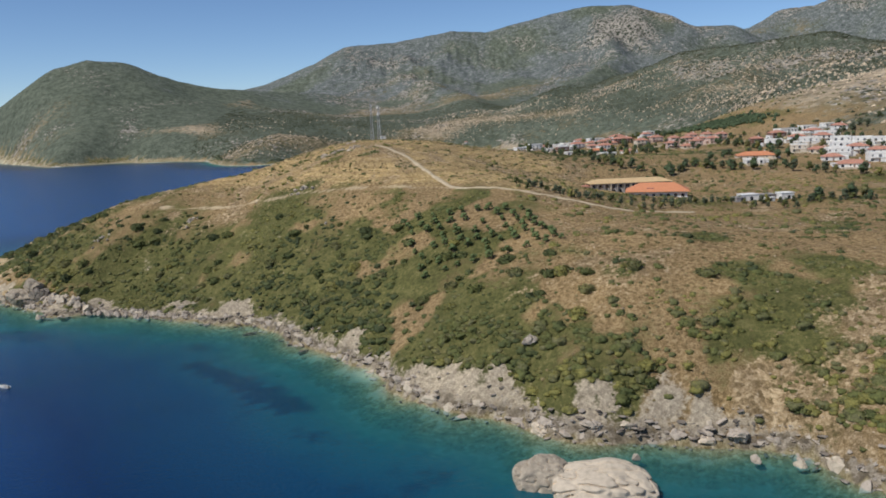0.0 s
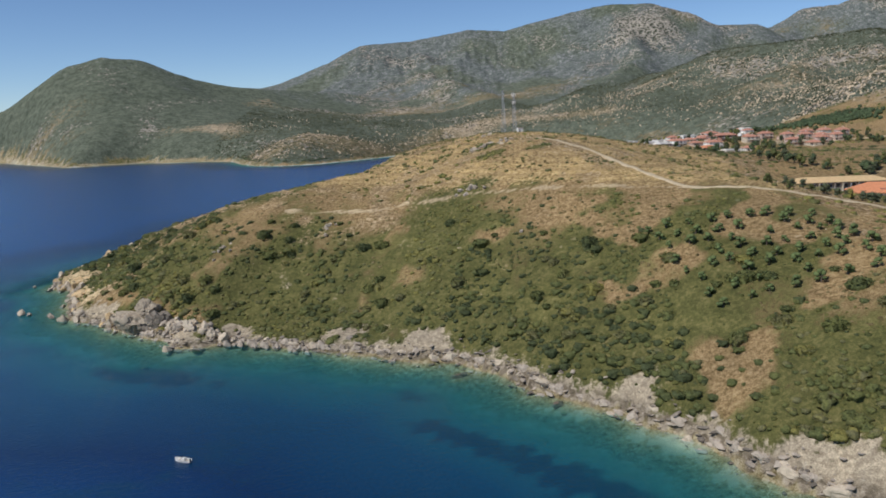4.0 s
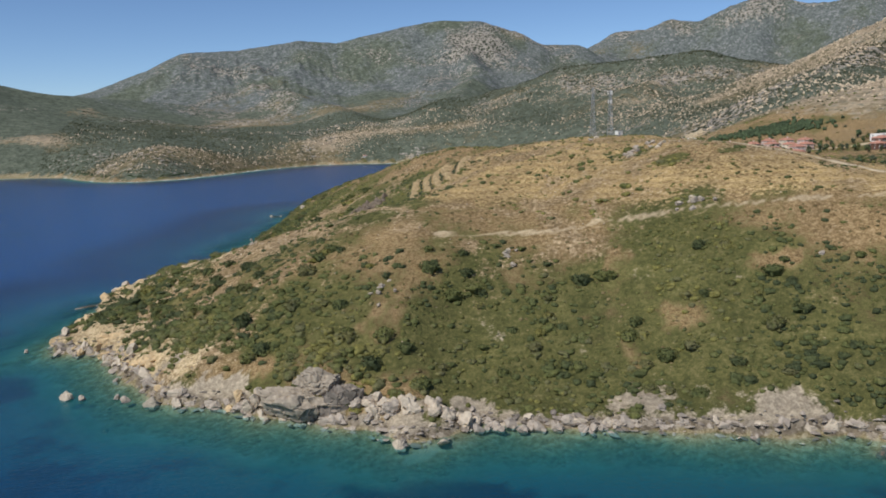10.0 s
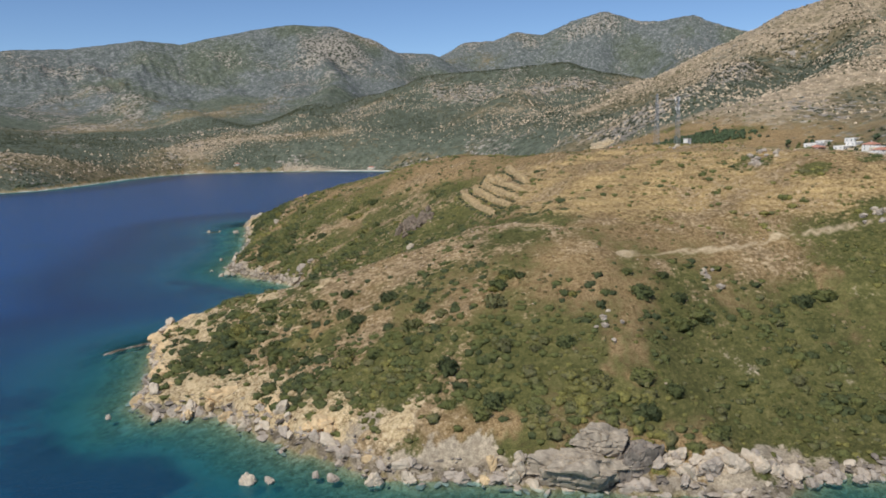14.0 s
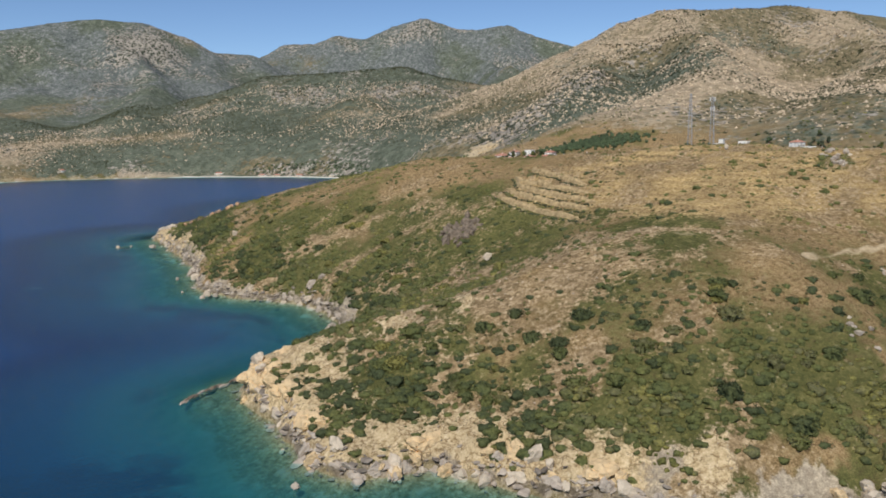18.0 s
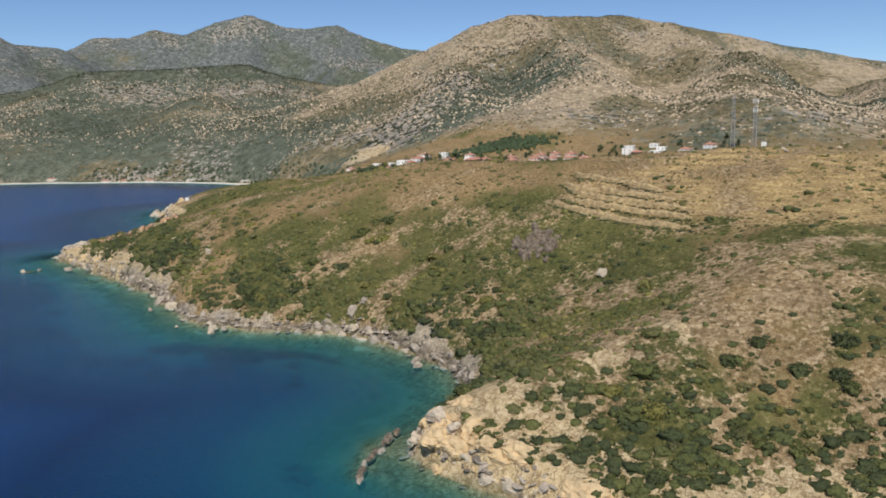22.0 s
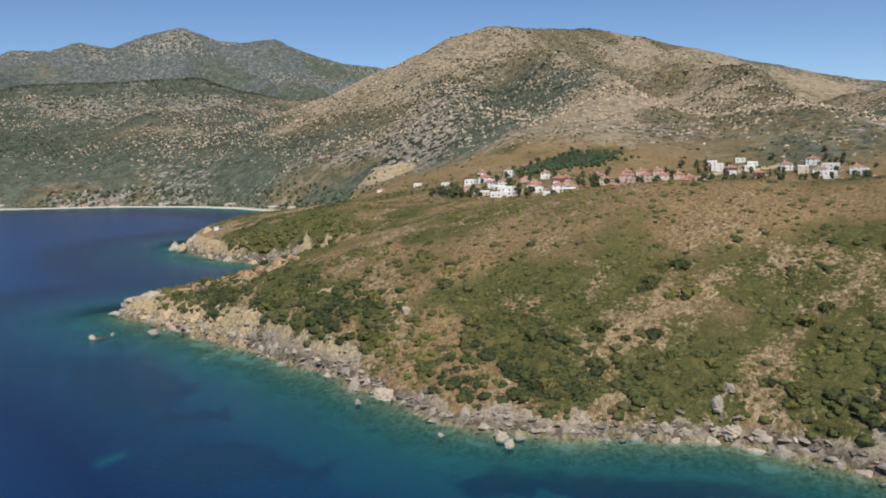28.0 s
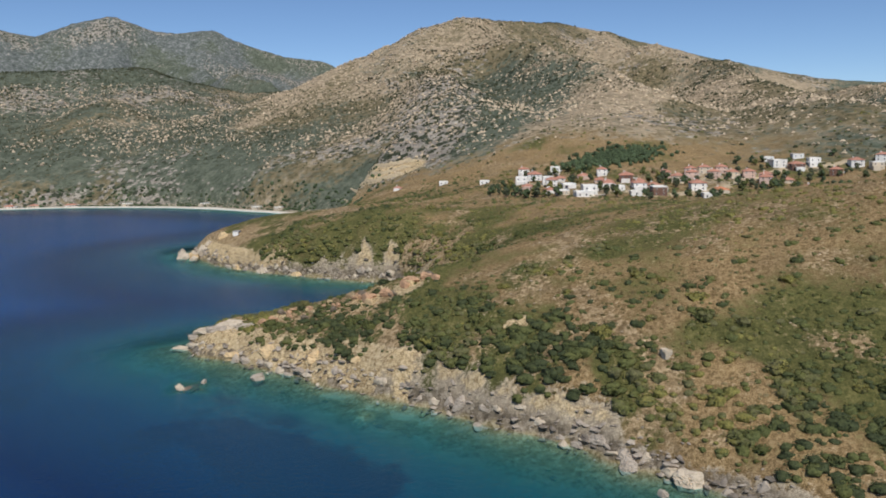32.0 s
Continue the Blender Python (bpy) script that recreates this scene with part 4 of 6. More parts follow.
DOMES = [dome_shape(90 + k) for k in range(9)]
x, y, h, d, hill, rng = spots(250000, (-680, 2000, 450, 2700), 25)
z = zones_at(x, y, h, d, hill)
keep = (d > 12) & (rng.random(len(x)) < np.maximum(smooth(15, 60, hill), 0.8 * (y > 1700) * (x < 150)) * np.clip(0.16 + 0.5 * smooth(0.42, 0.62, fbm(x, y, 120, 3, 161)) + 0.3 * z["wood"] + 0.35 * np.exp(-(from_line(x, y, [(400, 1195), (560, 1205), (1070, 1420)]) / 80) ** 2) - 0.25 * z["scree"], 0.03, 0.8)) & (np.hypot(x + 420, y - 700) < 2300)
size = 2.2 + 4.0 * rng.random(len(x)) ** 2.2
far_places = [(a, b, c - 0.15 * s, s, s * 0.85, t) for a, b, c, s, t in zip(x[keep], y[keep], h[keep], size[keep], 6.28 * rng.random(keep.sum()))]
tagged(scatter("mountain_scrub", DOMES, far_places, FARSCRUB), "scattered dark bushes on the mountainsides", "bushes", kind="stuff")

CHIPS = [boulder_shape(200 + k, 1) for k in range(9)]
SHARDS = [shard_shape(240 + k) for k in range(9)]
x, y, h, d, hill, rng = spots(210000, (-640, 1900, 500, 2500), 35)
z = zones_at(x, y, h, d, hill)
spur = np.exp(-(from_line(x, y, [(-500, 1870), (-400, 1935), (-280, 1960), (-170, 1990), (-60, 2210), (110, 2340), (330, 2230)]) / 105) ** 2)
bouldery = smooth(0.45, 0.62, fbm(x, y, 90, 4, 281, True))
keep = (rng.random(len(x)) < np.maximum(0.6 * smooth(20, 60, hill) * np.clip(np.maximum(z["scree"], z["crag"]) * 1.8 - 0.25 + 0.25 * bouldery, 0.03, 1), 0.42 * spur * (d > 12))) & (np.hypot(x + 420, y - 700) < 2100)
size = 1.6 + 4.6 * rng.random(len(x)) ** 2.6
chip_places = [(a, b, c, s, s * 0.8, t) for a, b, c, s, t in zip(x[keep], y[keep], h[keep], size[keep], 6.28 * rng.random(keep.sum()))]
tagged(scatter("mountain_rocks", SHARDS, chip_places, TANSTONE, True), "pale tan rocks strewn over the mountainside", "rocks", kind="stuff")

x, y, h, d, hill, rng = spots(60000, (-330, 250, 170, 1100), 36)
z = zones_at(x, y, h, d, hill)
keep = (d > 4) & (rng.random(len(x)) < np.clip(z["stony"] * 1.6 - 0.42, 0.01, 0.7))
size = 0.35 + 1.1 * rng.random(len(x)) ** 3
stone_places = [(a, b, c + 0.1 * s, s, s * 0.6, t) for a, b, c, s, t in zip(x[keep], y[keep], h[keep], size[keep], 6.28 * rng.random(keep.sum()))]
tagged(scatter("field_stones", CHIPS, stone_places, TANSTONE, True), "small pale stones strewn over the dry slope", "rocks", kind="stuff")

ROCKS = [boulder_shape(k, 1 if k % 4 else 2, True) for k in range(16)]
x, y, h, d, hill, rng = spots(420000, (-345, 200, 150, 1260), 9)
near = (d > -3.5) & (d < 6) & (rng.random(len(x)) < 0.95 * np.exp(-np.abs(d - 1.2) / 1.8))
size = 0.7 + 2.6 * rng.random(len(x)) ** 2.6
rock_places = [(a, b, max(c, -0.5) + 0.04 * s, s * 1.15, s * 0.62, t) for a, b, c, s, t in zip(x[near], y[near], h[near], size[near], 6.28 * rng.random(near.sum()))]
tagged(scatter("shore_rubble", ROCKS, rock_places, STONE, True), "pale grey limestone rubble along the waterline", "rocks", kind="stuff")
x, y, h, d, hill, rng = spots(60000, (-345, 200, 150, 1260), 19)
near = (d > -34) & (d < -3) & (rng.random(len(x)) < 0.16 * np.exp(-np.abs(d + 4) / 11) * smooth(0.45, 0.65, fbm(x, y, 22, 3, 211)))
size = 0.9 + 3.2 * rng.random(len(x)) ** 2.5
sunk_places = [(a, b, c + 0.15 * s, s, s * 0.5, t) for a, b, c, s, t in zip(x[near], y[near], h[near], size[near], 6.28 * rng.random(near.sum()))]
SUNK = simple("weedy_sunken_rock", (0.30, 0.25, 0.14), 0.95, 0.45, 0.5, island=True)
tagged(scatter("sunken_rocks", CHIPS, sunk_places, SUNK, True), "brown weedy rocks on the shallow sea bed", "rocks", kind="stuff")


# ---- helpers for things ----
def ground_z(px, py):
    """Height of the ground sheet itself at a place."""
    i = int(np.clip(np.searchsorted(gx, px) - 1, 0, len(gx) - 2))
    j = int(np.clip(np.searchsorted(gy, py) - 1, 0, len(gy) - 2))
    u, v = (px - gx[i]) / (gx[i + 1] - gx[i]), (py - gy[j]) / (gy[j + 1] - gy[j])
    return float((H[j, i] * (1 - u) + H[j, i + 1] * u) * (1 - v) + (H[j + 1, i] * (1 - u) + H[j + 1, i + 1] * u) * v)


def mesh_of(name, bm, mat, flat=True):
    me = bpy.data.meshes.new(name)
    bmesh.ops.recalc_face_normals(bm, faces=bm.faces)
    bm.to_mesh(me)
    bm.free()
    if not flat:
        me.polygons.foreach_set("use_smooth", np.ones(len(me.polygons), bool))
    me.materials.append(mat)
    return me


def part(name, bm, mat, parent, label="", flat=True):
    """Links a bmesh (or a ready mesh) as one mesh object under a thing or a part."""
    me = bm if isinstance(bm, bpy.types.Mesh) else mesh_of(name, bm, mat, flat)
    ob = new(name, me)
    ob.parent = parent
    return tagged(ob, label)


def box(bm, x, y, z, sx, sy, sz, turn=0.0):
    """A box on its base centre."""
    m = Matrix.Translation((x, y, z + sz / 2)) @ Matrix.Rotation(turn, 4, "Z") @ Matrix.Diagonal((sx, sy, sz, 1))
    return bmesh.ops.create_cube(bm, size=1, matrix=m)["verts"]


def bar(bm, a, b, r, sides=4):
    """A rod from a to b."""
    a, b = Vector(a), Vector(b)
    m = Matrix.Translation((a + b) / 2) @ (b - a).to_track_quat("Z", "Y").to_matrix().to_4x4()
    bmesh.ops.create_cone(bm, cap_ends=True, segments=sides, radius1=r, radius2=r, depth=(b - a).length, matrix=m)


def thing(name, x, y, z, turn=0.0):
    ob = new(name)
    ob.matrix_world = pose(x, y, z, 0, 0, turn)
    return ob


def ready(name, shape, mat, flat=False):
    """A mesh from vertices and triangles."""
    me = bpy.data.meshes.new(name)
    me.from_pydata([tuple(v) for v in shape[0]], [], [tuple(int(i) for i in f) for f in shape[1]])
    me.polygons.foreach_set("use_smooth", np.full(len(me.polygons), not flat))
    me.materials.append(mat)
    return me


WHITE = simple("white_render", (0.82, 0.78, 0.71), 0.8, 0.10, 0.6)
CREAM = simple("cream_render", (0.66, 0.56, 0.42), 0.85, 0.14, 0.6)
PINK = simple("pink_render", (0.62, 0.46, 0.37), 0.85, 0.14, 0.6)
BROWNWALL = simple("brown_boards", (0.18, 0.10, 0.07), 0.8, 0.25, 1.2)
TILE = simple("terracotta_tiles", (0.50, 0.24, 0.16), 0.85, 0.3, 0.9)
ORANGE = simple("new_orange_tiles", (0.62, 0.25, 0.12), 0.8, 0.14, 0.9)
TAN = simple("bare_tan_roof", (0.62, 0.43, 0.22), 0.85, 0.12, 0.5)
CONCRETE = simple("grey_concrete", (0.34, 0.31, 0.28), 0.9, 0.2, 0.8)
DARKGLASS = simple("dark_window_glass", (0.035, 0.04, 0.05), 0.15, 0.1, 1.0)
BARK = simple("bark", (0.13, 0.10, 0.075), 0.95, 0.3, 4.0)
STEEL = simple("galvanised_steel", (0.42, 0.42, 0.42), 0.5, 0.1, 2.0, 0.6)
OCHRE = simple("ochre_rock", (0.45, 0.325, 0.178), 0.92, 0.5, 0.5, bumpy=0.3, island=True)
DARKROCK = simple("brown_lichened_rock", (0.205, 0.158, 0.112), 0.95, 0.55, 0.6)
PALEROCK = simple("sun_bleached_rock", (0.43, 0.352, 0.256), 0.9, 0.38, 0.6, bumpy=0.3, island=True)
DIRT = simple("dusty_track", (0.52, 0.41, 0.26), 0.95, 0.2, 0.35, bumpy=0.1)
SHOALROCK = simple("sea_washed_tan_rock", (0.58, 0.46, 0.29), 0.95, 0.4, 0.5, bumpy=0.3)
STRAWBANK = simple("grassy_stone_bank", (0.43, 0.31, 0.155), 0.95, 0.45, 0.5, bumpy=0.3)


# ---- rocks of their own ----
def crag_shape(seed, level, blocky=1.0):
    """A weathered outcrop about 1 across: split by joints into blocks, with ledges."""
    bm = bmesh.new()
    bmesh.ops.create_icosphere(bm, subdivisions=level, radius=0.5)
    off = Vector((seed * 4.9, seed * 2.3, seed * 3.1))
    rng = random.Random(seed)
    cuts = [(Vector([rng.gauss(0, 1), rng.gauss(0, 1), rng.gauss(0, 0.6)]).normalized(), rng.uniform(0.26, 0.42)) for _ in range(8)]
    for v in bm.verts:
        p = v.co.copy()
        v.co *= 0.9 + 0.55 * noise.noise(p * 1.6 + off) + 0.27 * noise.noise(p * 4.1 + off) + 0.13 * noise.noise(p * 10.3 + off)
        for n, c in cuts:
            over = v.co.dot(n) - c
            if over > 0:
                v.co -= n * over * 0.92
        cell = noise.voronoi(p * 5.0 + off)[0]
        v.co *= 1 - 0.16 * blocky * max(0.0, 0.12 - (cell[1] - cell[0])) / 0.12
        v.co.z += 0.03 * math.sin(p.z * 26 + 3 * noise.noise(p * 2 + off))
    co = np.array([tuple(v.co) for v in bm.verts])
    tri = np.array([[v.index for v in f.verts] for f in bm.faces])
    bm.free()
    return co, tri


CRAGS = {}


def crag(name, label, x, y, z, sx, sy, sz, turn, seed, mat, level=4, group=""):
    key = (seed, level, mat.name)
    if key not in CRAGS:
        CRAGS[key] = ready(name, crag_shape(seed, level), mat, True)
    ob = new(name, CRAGS[key])
    ob.matrix_world = pose(x, y, z, 0, 0, turn) @ Matrix.Diagonal((sx, sy, sz, 1))
    return tagged(ob, label, "rock", group)


# the split rock standing in the shallows
def islet_shape(seed, level, cut):
    """A rounded sea-worn mass, furrowed along its bedding and cloven on one side."""
    bm = bmesh.new()
    bmesh.ops.create_icosphere(bm, subdivisions=level, radius=0.5)
    off = Vector((seed * 2.9, seed * 1.7, seed * 4.3))
    for v in bm.verts:
        p = v.co.copy()
        v.co *= 0.98 + (0.22 if cut < 0 else 0.4) * noise.noise(p * 2.0 + off) + 0.07 * noise.noise(p * 6 + off)
        furrow = abs(noise.noise(Vector((p.x * 2.2 + p.y * 5, p.y * 8 - p.x * 3, p.z * 7)) + off))
        v.co *= 1 - 0.09 * max(0.0, 0.16 - furrow) / 0.16 - 0.05 * max(0.0, noise.noise(p * 9 + off))
        over = v.co.x * cut - 0.34 - 0.1 * v.co.z
        if over > 0:
            v.co.x -= cut * over * 0.93
    co = np.array([tuple(v.co) for v in bm.verts])
    tri = np.array([[v.index for v in f.verts] for f in bm.faces])
    bm.free()
    return co, tri


for label, x, y, z, sx, sy, sz, turn, seed, cut, mat in (("big cream-white split rock standing in the shallows", 34.0, 179.5, 0.2, 28, 18, 14, -14, 3, -1, PALEROCK),
                                                       ("smaller grey-white block split off the big rock", 22.6, 185.4, 0.6, 16, 14, 14, -14, 6, 1, PALEROCK)):
    ob = new("rock_islet", ready("rock_islet", islet_shape(seed, 6 if sx > 20 else 5, cut), mat, True))
    ob.matrix_world = pose(x, y, z, 0, 0, turn) @ Matrix.Diagonal((sx, sy, sz, 1))
    tagged(ob, label, "rock")
# the cliff with its overhang, and the tumbled slabs beside it
crag("sea_cliff", "grey limestone cliff overhanging the water, shaded beneath", -231, 411.5, 3.8, 33, 12, 15, -30, 8, PALEROCK, 5)
crag("sea_cliff", "grey limestone cliff with a dark undercut foot", -219, 406, 4.4, 17, 10, 15, -22, 9, STONE, 5)
crag("sea_cliff", "pale broken crest of the overhanging cliff", -224, 412, 10.0, 20, 9, 9, -26, 11, PALEROCK, 5)
jitter = random.Random(41)
for k in range(34):
    u, v = jitter.random(), jitter.random() ** 1.3
    x, y = -216 + 32 * u + 3 * v + jitter.uniform(-2, 2), 395.5 - 9 * u + 9 * v * (1 - 0.4 * u) + jitter.uniform(-1.5, 1.5)
    s = jitter.uniform(3.0, 6.5) * (1.15 - 0.4 * v)
    crag("tumbled_slab", "pale cracked slab tumbled at the foot of the slope", x, y, max(ground_z(x, y), 0) + 0.12 * s, s * 1.25, s * 0.85, s * 0.8, 47 * k, 10 + k % 6, PALEROCK if k % 4 else STONE, 3, "tumbled slabs")
for k in range(26):
    x = -182 + 42 * k / 26 + jitter.uniform(-1.5, 1.5)
    y = 385.5 - 0.36 * (x + 180) + jitter.uniform(-2.5, 2.0)
    s = jitter.uniform(1.8, 4.2)
    crag("shore_block", "weathered grey block at the water's edge", x, y, max(ground_z(x, y), 0) + 0.08 * s, s * 1.2, s, s * 0.85, 71 * k, 12 + k % 5, STONE, 3, "blocks at the water's edge")
# blocks along the cape's shore
cape_line = [(-244, 421), (-256, 428), (-270, 437), (-278, 456), (-290, 479), (-300, 505), (-318, 513), (-320, 530), (-312, 560), (-310, 584), (-303, 599), (-275, 608)]
for k in range(58):
    u = jitter.random() * (len(cape_line) - 1)
    (a, b), (c, e), f = cape_line[int(u)], cape_line[int(u) + 1], u % 1
    x, y = a + (c - a) * f + jitter.uniform(-1, 6), b + (e - b) * f + jitter.uniform(-2, 2)
    s = jitter.uniform(2.0, 5.6)
    crag("cape_block", "cracked cream and grey block on the cape's shore", x, y, max(ground_z(x, y), 0) + 0.05 * s, s * 1.3, s * 0.9, s * 0.9, 67 * k, 11 + k % 6, (STONE, PALEROCK, OCHRE)[k % 3] if y < 535 else OCHRE if k % 4 else PALEROCK, 3, "blocks on the cape's shore")
# ochre cliffs of the two capes
for k, (x, y, s, t) in enumerate([(-303, 591, 11, 40), (-296, 595, 10, 10), (-304, 571, 11, 80), (-299, 583, 11, 60), (-306, 581, 10, 90), (-291, 590, 9, 30), (-298, 574, 9, 70), (-298, 588, 11, 20), (-301, 578, 11, 75), (-304, 563, 11, 100), (-310, 546, 11, 80), (-288, 596, 10, 10), (-310, 528, 11, 95), (-296, 511, 10, 10), (-284, 487, 10, 70), (-278, 470, 9, 60)]):
    crag("cape_cliff", "crumbling ochre cliff at the cape above the sea", x, y, max(ground_z(x, y), 0) - 0.3 * s, s * 1.5, s * 1.15, s * 0.78, t, 20 + k % 5, OCHRE, 4, "ochre cliffs of the cape")
for k, (x, y, s, t, mat) in enumerate([(-176, 992, 12, 80, OCHRE), (-165, 1003, 13, 60, STONE), (-179, 974, 9, 85, OCHRE), (-183, 950, 8, 85, OCHRE), (-187, 930, 8, 85, OCHRE)]):
    crag("headland_cliff", "bedded ochre and grey rock of the headland's point", x, y, max(ground_z(x, y), 0) - 0.34 * s, s * 1.3, s * 0.9, s * 0.75, t, 26 + k % 5, mat, 4, "cliffs of the second headland")
RUST = simple("rust_stained_rock", (0.37, 0.225, 0.13), 0.95, 0.5, 0.5, bumpy=0.3, island=True)
jitter = random.Random(17)
for k in range(30):
    f = (k + 0.5) / 30
    x, y = -160 + 12 * f + jitter.gauss(0, 1.2 + 3.4 * f), 992 - 74 * f + jitter.gauss(0, 2.0)
    s = jitter.uniform(2.6, 4.2) + 3.0 * (f > 0.55) * jitter.random()
    crag("rust_outcrop", "rust-brown jagged outcrop on the headland's crest", x, y, ground_z(x, y) + 0.12 * s, s * 1.4, s * 0.7, s * jitter.uniform(0.6, 0.95), 75 + jitter.uniform(-25, 25), 31 + k % 5, (RUST, OCHRE, RUST, DARKROCK, RUST)[k % 5], 3, "rust outcrops")
for k in range(9):
    f = k / 8
    x, y, s = -164 - 8 * f + jitter.uniform(-1.5, 1.5), 998 + 29 * f, 10 - 4.5 * f
    crag("bedded_ledge", "pale grey bedded rock running out to the headland's point", x, y, max(ground_z(x, y), 0) - 0.05 * s, s * 1.6, s * 0.75, s * 0.5, 108 + jitter.uniform(-12, 12), 66 + k % 3, PALEROCK if k % 3 else STONE, 4, "bedded point")
for k in range(12):
    x, y, s = 46 + jitter.gauss(0, 6), 1206 + jitter.gauss(0, 8), jitter.uniform(6, 12)
    crag("point_crag", "cream-white crag of the far point across the cove", x, y, max(ground_z(x, y), 0) + 0.06 * s, s * 1.2, s * 0.9, s * 0.85, jitter.uniform(0, 180), 70 + k % 4, PALEROCK if k % 3 else OCHRE, 3, "crags of the far point")
for k, (x, y, s, t) in enumerate([(8, 1120, 12, 70), (16, 1146, 12, 60), (28, 1180, 13, 60), (44, 1215, 15, 50), (56, 1232, 12, 30), (4, 1090, 10, 80), (60, 1222, 11, 20)]):
    crag("bay_cliff", "pale cliff of the far point across the cove", x, y, max(ground_z(x, y), 0) - 0.36 * s, s * 1.3, s * 0.9, s * 0.75, t, 20 + k % 5, OCHRE if k % 2 else PALEROCK, 4, "cliffs of the far point")
# outcrops on the slopes
jitter = random.Random(63)
for k in range(46):
    x, y, s = -173 + jitter.gauss(0, 5.2), 632 + jitter.gauss(0, 6.0), jitter.uniform(3.0, 7.0)
    crag("dark_outcrop", "purplish brown jagged outcrop among the bushes", x, y, ground_z(x, y), s * 1.2, s * 0.6, s * jitter.uniform(0.7, 1.3), 61 * k, 36 + k % 5, DARKROCK, 3, "dark outcrop")
crag("white_boulder", "white boulder lying alone on the slope", -193, 593, ground_z(-193, 593) + 1.2, 5, 4.2, 4.4, 20, 41, PALEROCK)
crag("grey_boulder", "rounded grey boulder half buried in the scrub", 25, 242, ground_z(25, 242) + 0.6, 7, 5.5, 4.5, 10, 42, STONE)
crag("pale_boulder", "pale boulder beside the bushes on the slope", -196, 822, ground_z(-196, 822) + 1.0, 4.8, 4, 3.6, 50, 43, PALEROCK)
for k, (x, y, s, mat) in enumerate([(-213, 702, 8, STONE), (-208, 700, 6, STONE), (-218, 697, 7, PALEROCK), (-221, 702, 6, PALEROCK), (-222, 690, 5, PALEROCK), (-217, 689, 5, STONE), (-225, 711, 5, PALEROCK)]):
    crag("shore_slab", "large flat grey slab resting above the shore", x, y, max(ground_z(x, y), 0) - 0.7, s * 1.3, s * 0.8, s * 0.6, 25 * k, 44 + k % 3, mat, 4, "flat slabs by the cove")
for k, (x, y, s) in enumerate([(-80, 441, 4.5), (-76, 500, 5.5), (-70, 505, 4), (-83, 438, 3), (-66, 512, 4), (-58, 505, 3.5), (-150, 452, 3), (-198, 445, 2.6), (-194, 441, 2.2), (-62, 396, 2.4)]):
    crag("hill_outcrop", "grey broken outcrop among dry grass", x, y, ground_z(x, y) + 0.3, s, s * 0.8, s * 0.7, 51 * k, 48 + k % 3, STONE, 3, "outcrops on the hill")
jitter = random.Random(52)
for cx, cy, n in ((-80, 441, 9), (-74, 503, 10), (-61, 508, 6), (-197, 444, 6), (-150, 452, 4), (-66, 560, 5)):
    for k in range(n):
        x, y, s = cx + jitter.gauss(0, 3.0), cy + jitter.gauss(0, 2.6), jitter.uniform(1.4, 3.4)
        crag("hill_outcrop", "grey broken outcrop among dry grass", x, y, ground_z(x, y) + 0.12 * s, s * 1.3, s * 0.8, s * 0.7, 51 * k, 48 + k % 3, PALEROCK if k % 3 == 0 else STONE, 3, "outcrops on the hill")
# rocks out in the water
for k, (x, y, s, mat) in enumerate([(-302, 453, 4.5, PALEROCK), (-297, 451, 3, STONE), (-274, 437, 5, PALEROCK), (-283, 444, 3.2, STONE), (-286, 448, 2.6, STONE), (-278, 452, 2.8, STONE), (-206, 380, 4, PALEROCK),
                                    (-216, 986, 3.4, PALEROCK), (-207, 983, 2.6, STONE), (-196, 967, 5, STONE), (-246, 758, 4.5, PALEROCK), (-250, 753, 3.6, PALEROCK), (-243, 753, 3.2, STONE),
                                    (-229, 811, 7.5, PALEROCK), (-225, 827, 5.5, STONE), (-234, 793, 4, STONE), (-238, 816, 3, STONE), (-236, 650, 4.6, STONE), (-240, 646, 3.5, STONE), (-228, 640, 3, PALEROCK), (-252, 613, 5, PALEROCK), (25, 216, 6.5, PALEROCK), (48, 196, 2.6, STONE),
                                    (-317, 524, 4, STONE), (-330, 520, 2.4, STONE), (-252, 775, 2.2, PALEROCK), (88, 188, 3.4, PALEROCK), (78, 192, 3, STONE)]):
    crag("sea_rock", "sun-bleached rock standing out of the shallow water", x, y, 0.25 * s * 0.4, s * 1.2, s, s * 0.85, 73 * k, 52 + k % 4, mat, 4, "rocks in the shallows")
jitter = random.Random(77)
for k in range(11):
    f = k / 10
    x, y, s = -325 + 31 * f + jitter.uniform(-1.2, 1.2), 600 + 13 * f + jitter.uniform(-1.2, 1.2), jitter.uniform(3.0, 6.0)
    crag("reef", "brown weedy reef running out from the cape", x, y, -0.25, s * 1.7, s * 0.6, s * 0.42, 25 + jitter.uniform(-18, 18), 57 + k % 2, DARKROCK if k % 3 else STONE, 4, "reefs awash")
for k, (x, y, s, t) in enumerate([ (-212, 984, 13, 20), (-90, 338, 9, 30), (-60, 308, 7, 50)]):
    crag("reef", "brown weedy reef just under the surface", x, y, -0.75, s, s * 0.4, 2.2, t, 57 + k % 2, DARKROCK, 4, "reefs awash")
for k, (x, y, long, broad, t) in enumerate([(-311, 851, 25, 13, 16), (-292, 782, 11, 10, 40), (-261, 873, 10, 8, 70), (-217, 912, 9, 6, 20)]):
    crag("shoal", "pale tan rock lying under clear water off the headland", x, y, -1.9 if long > 20 else -2.3, long, broad, 4.2, t, 57 + k % 2, SHOALROCK, 4, "sunken shoals")

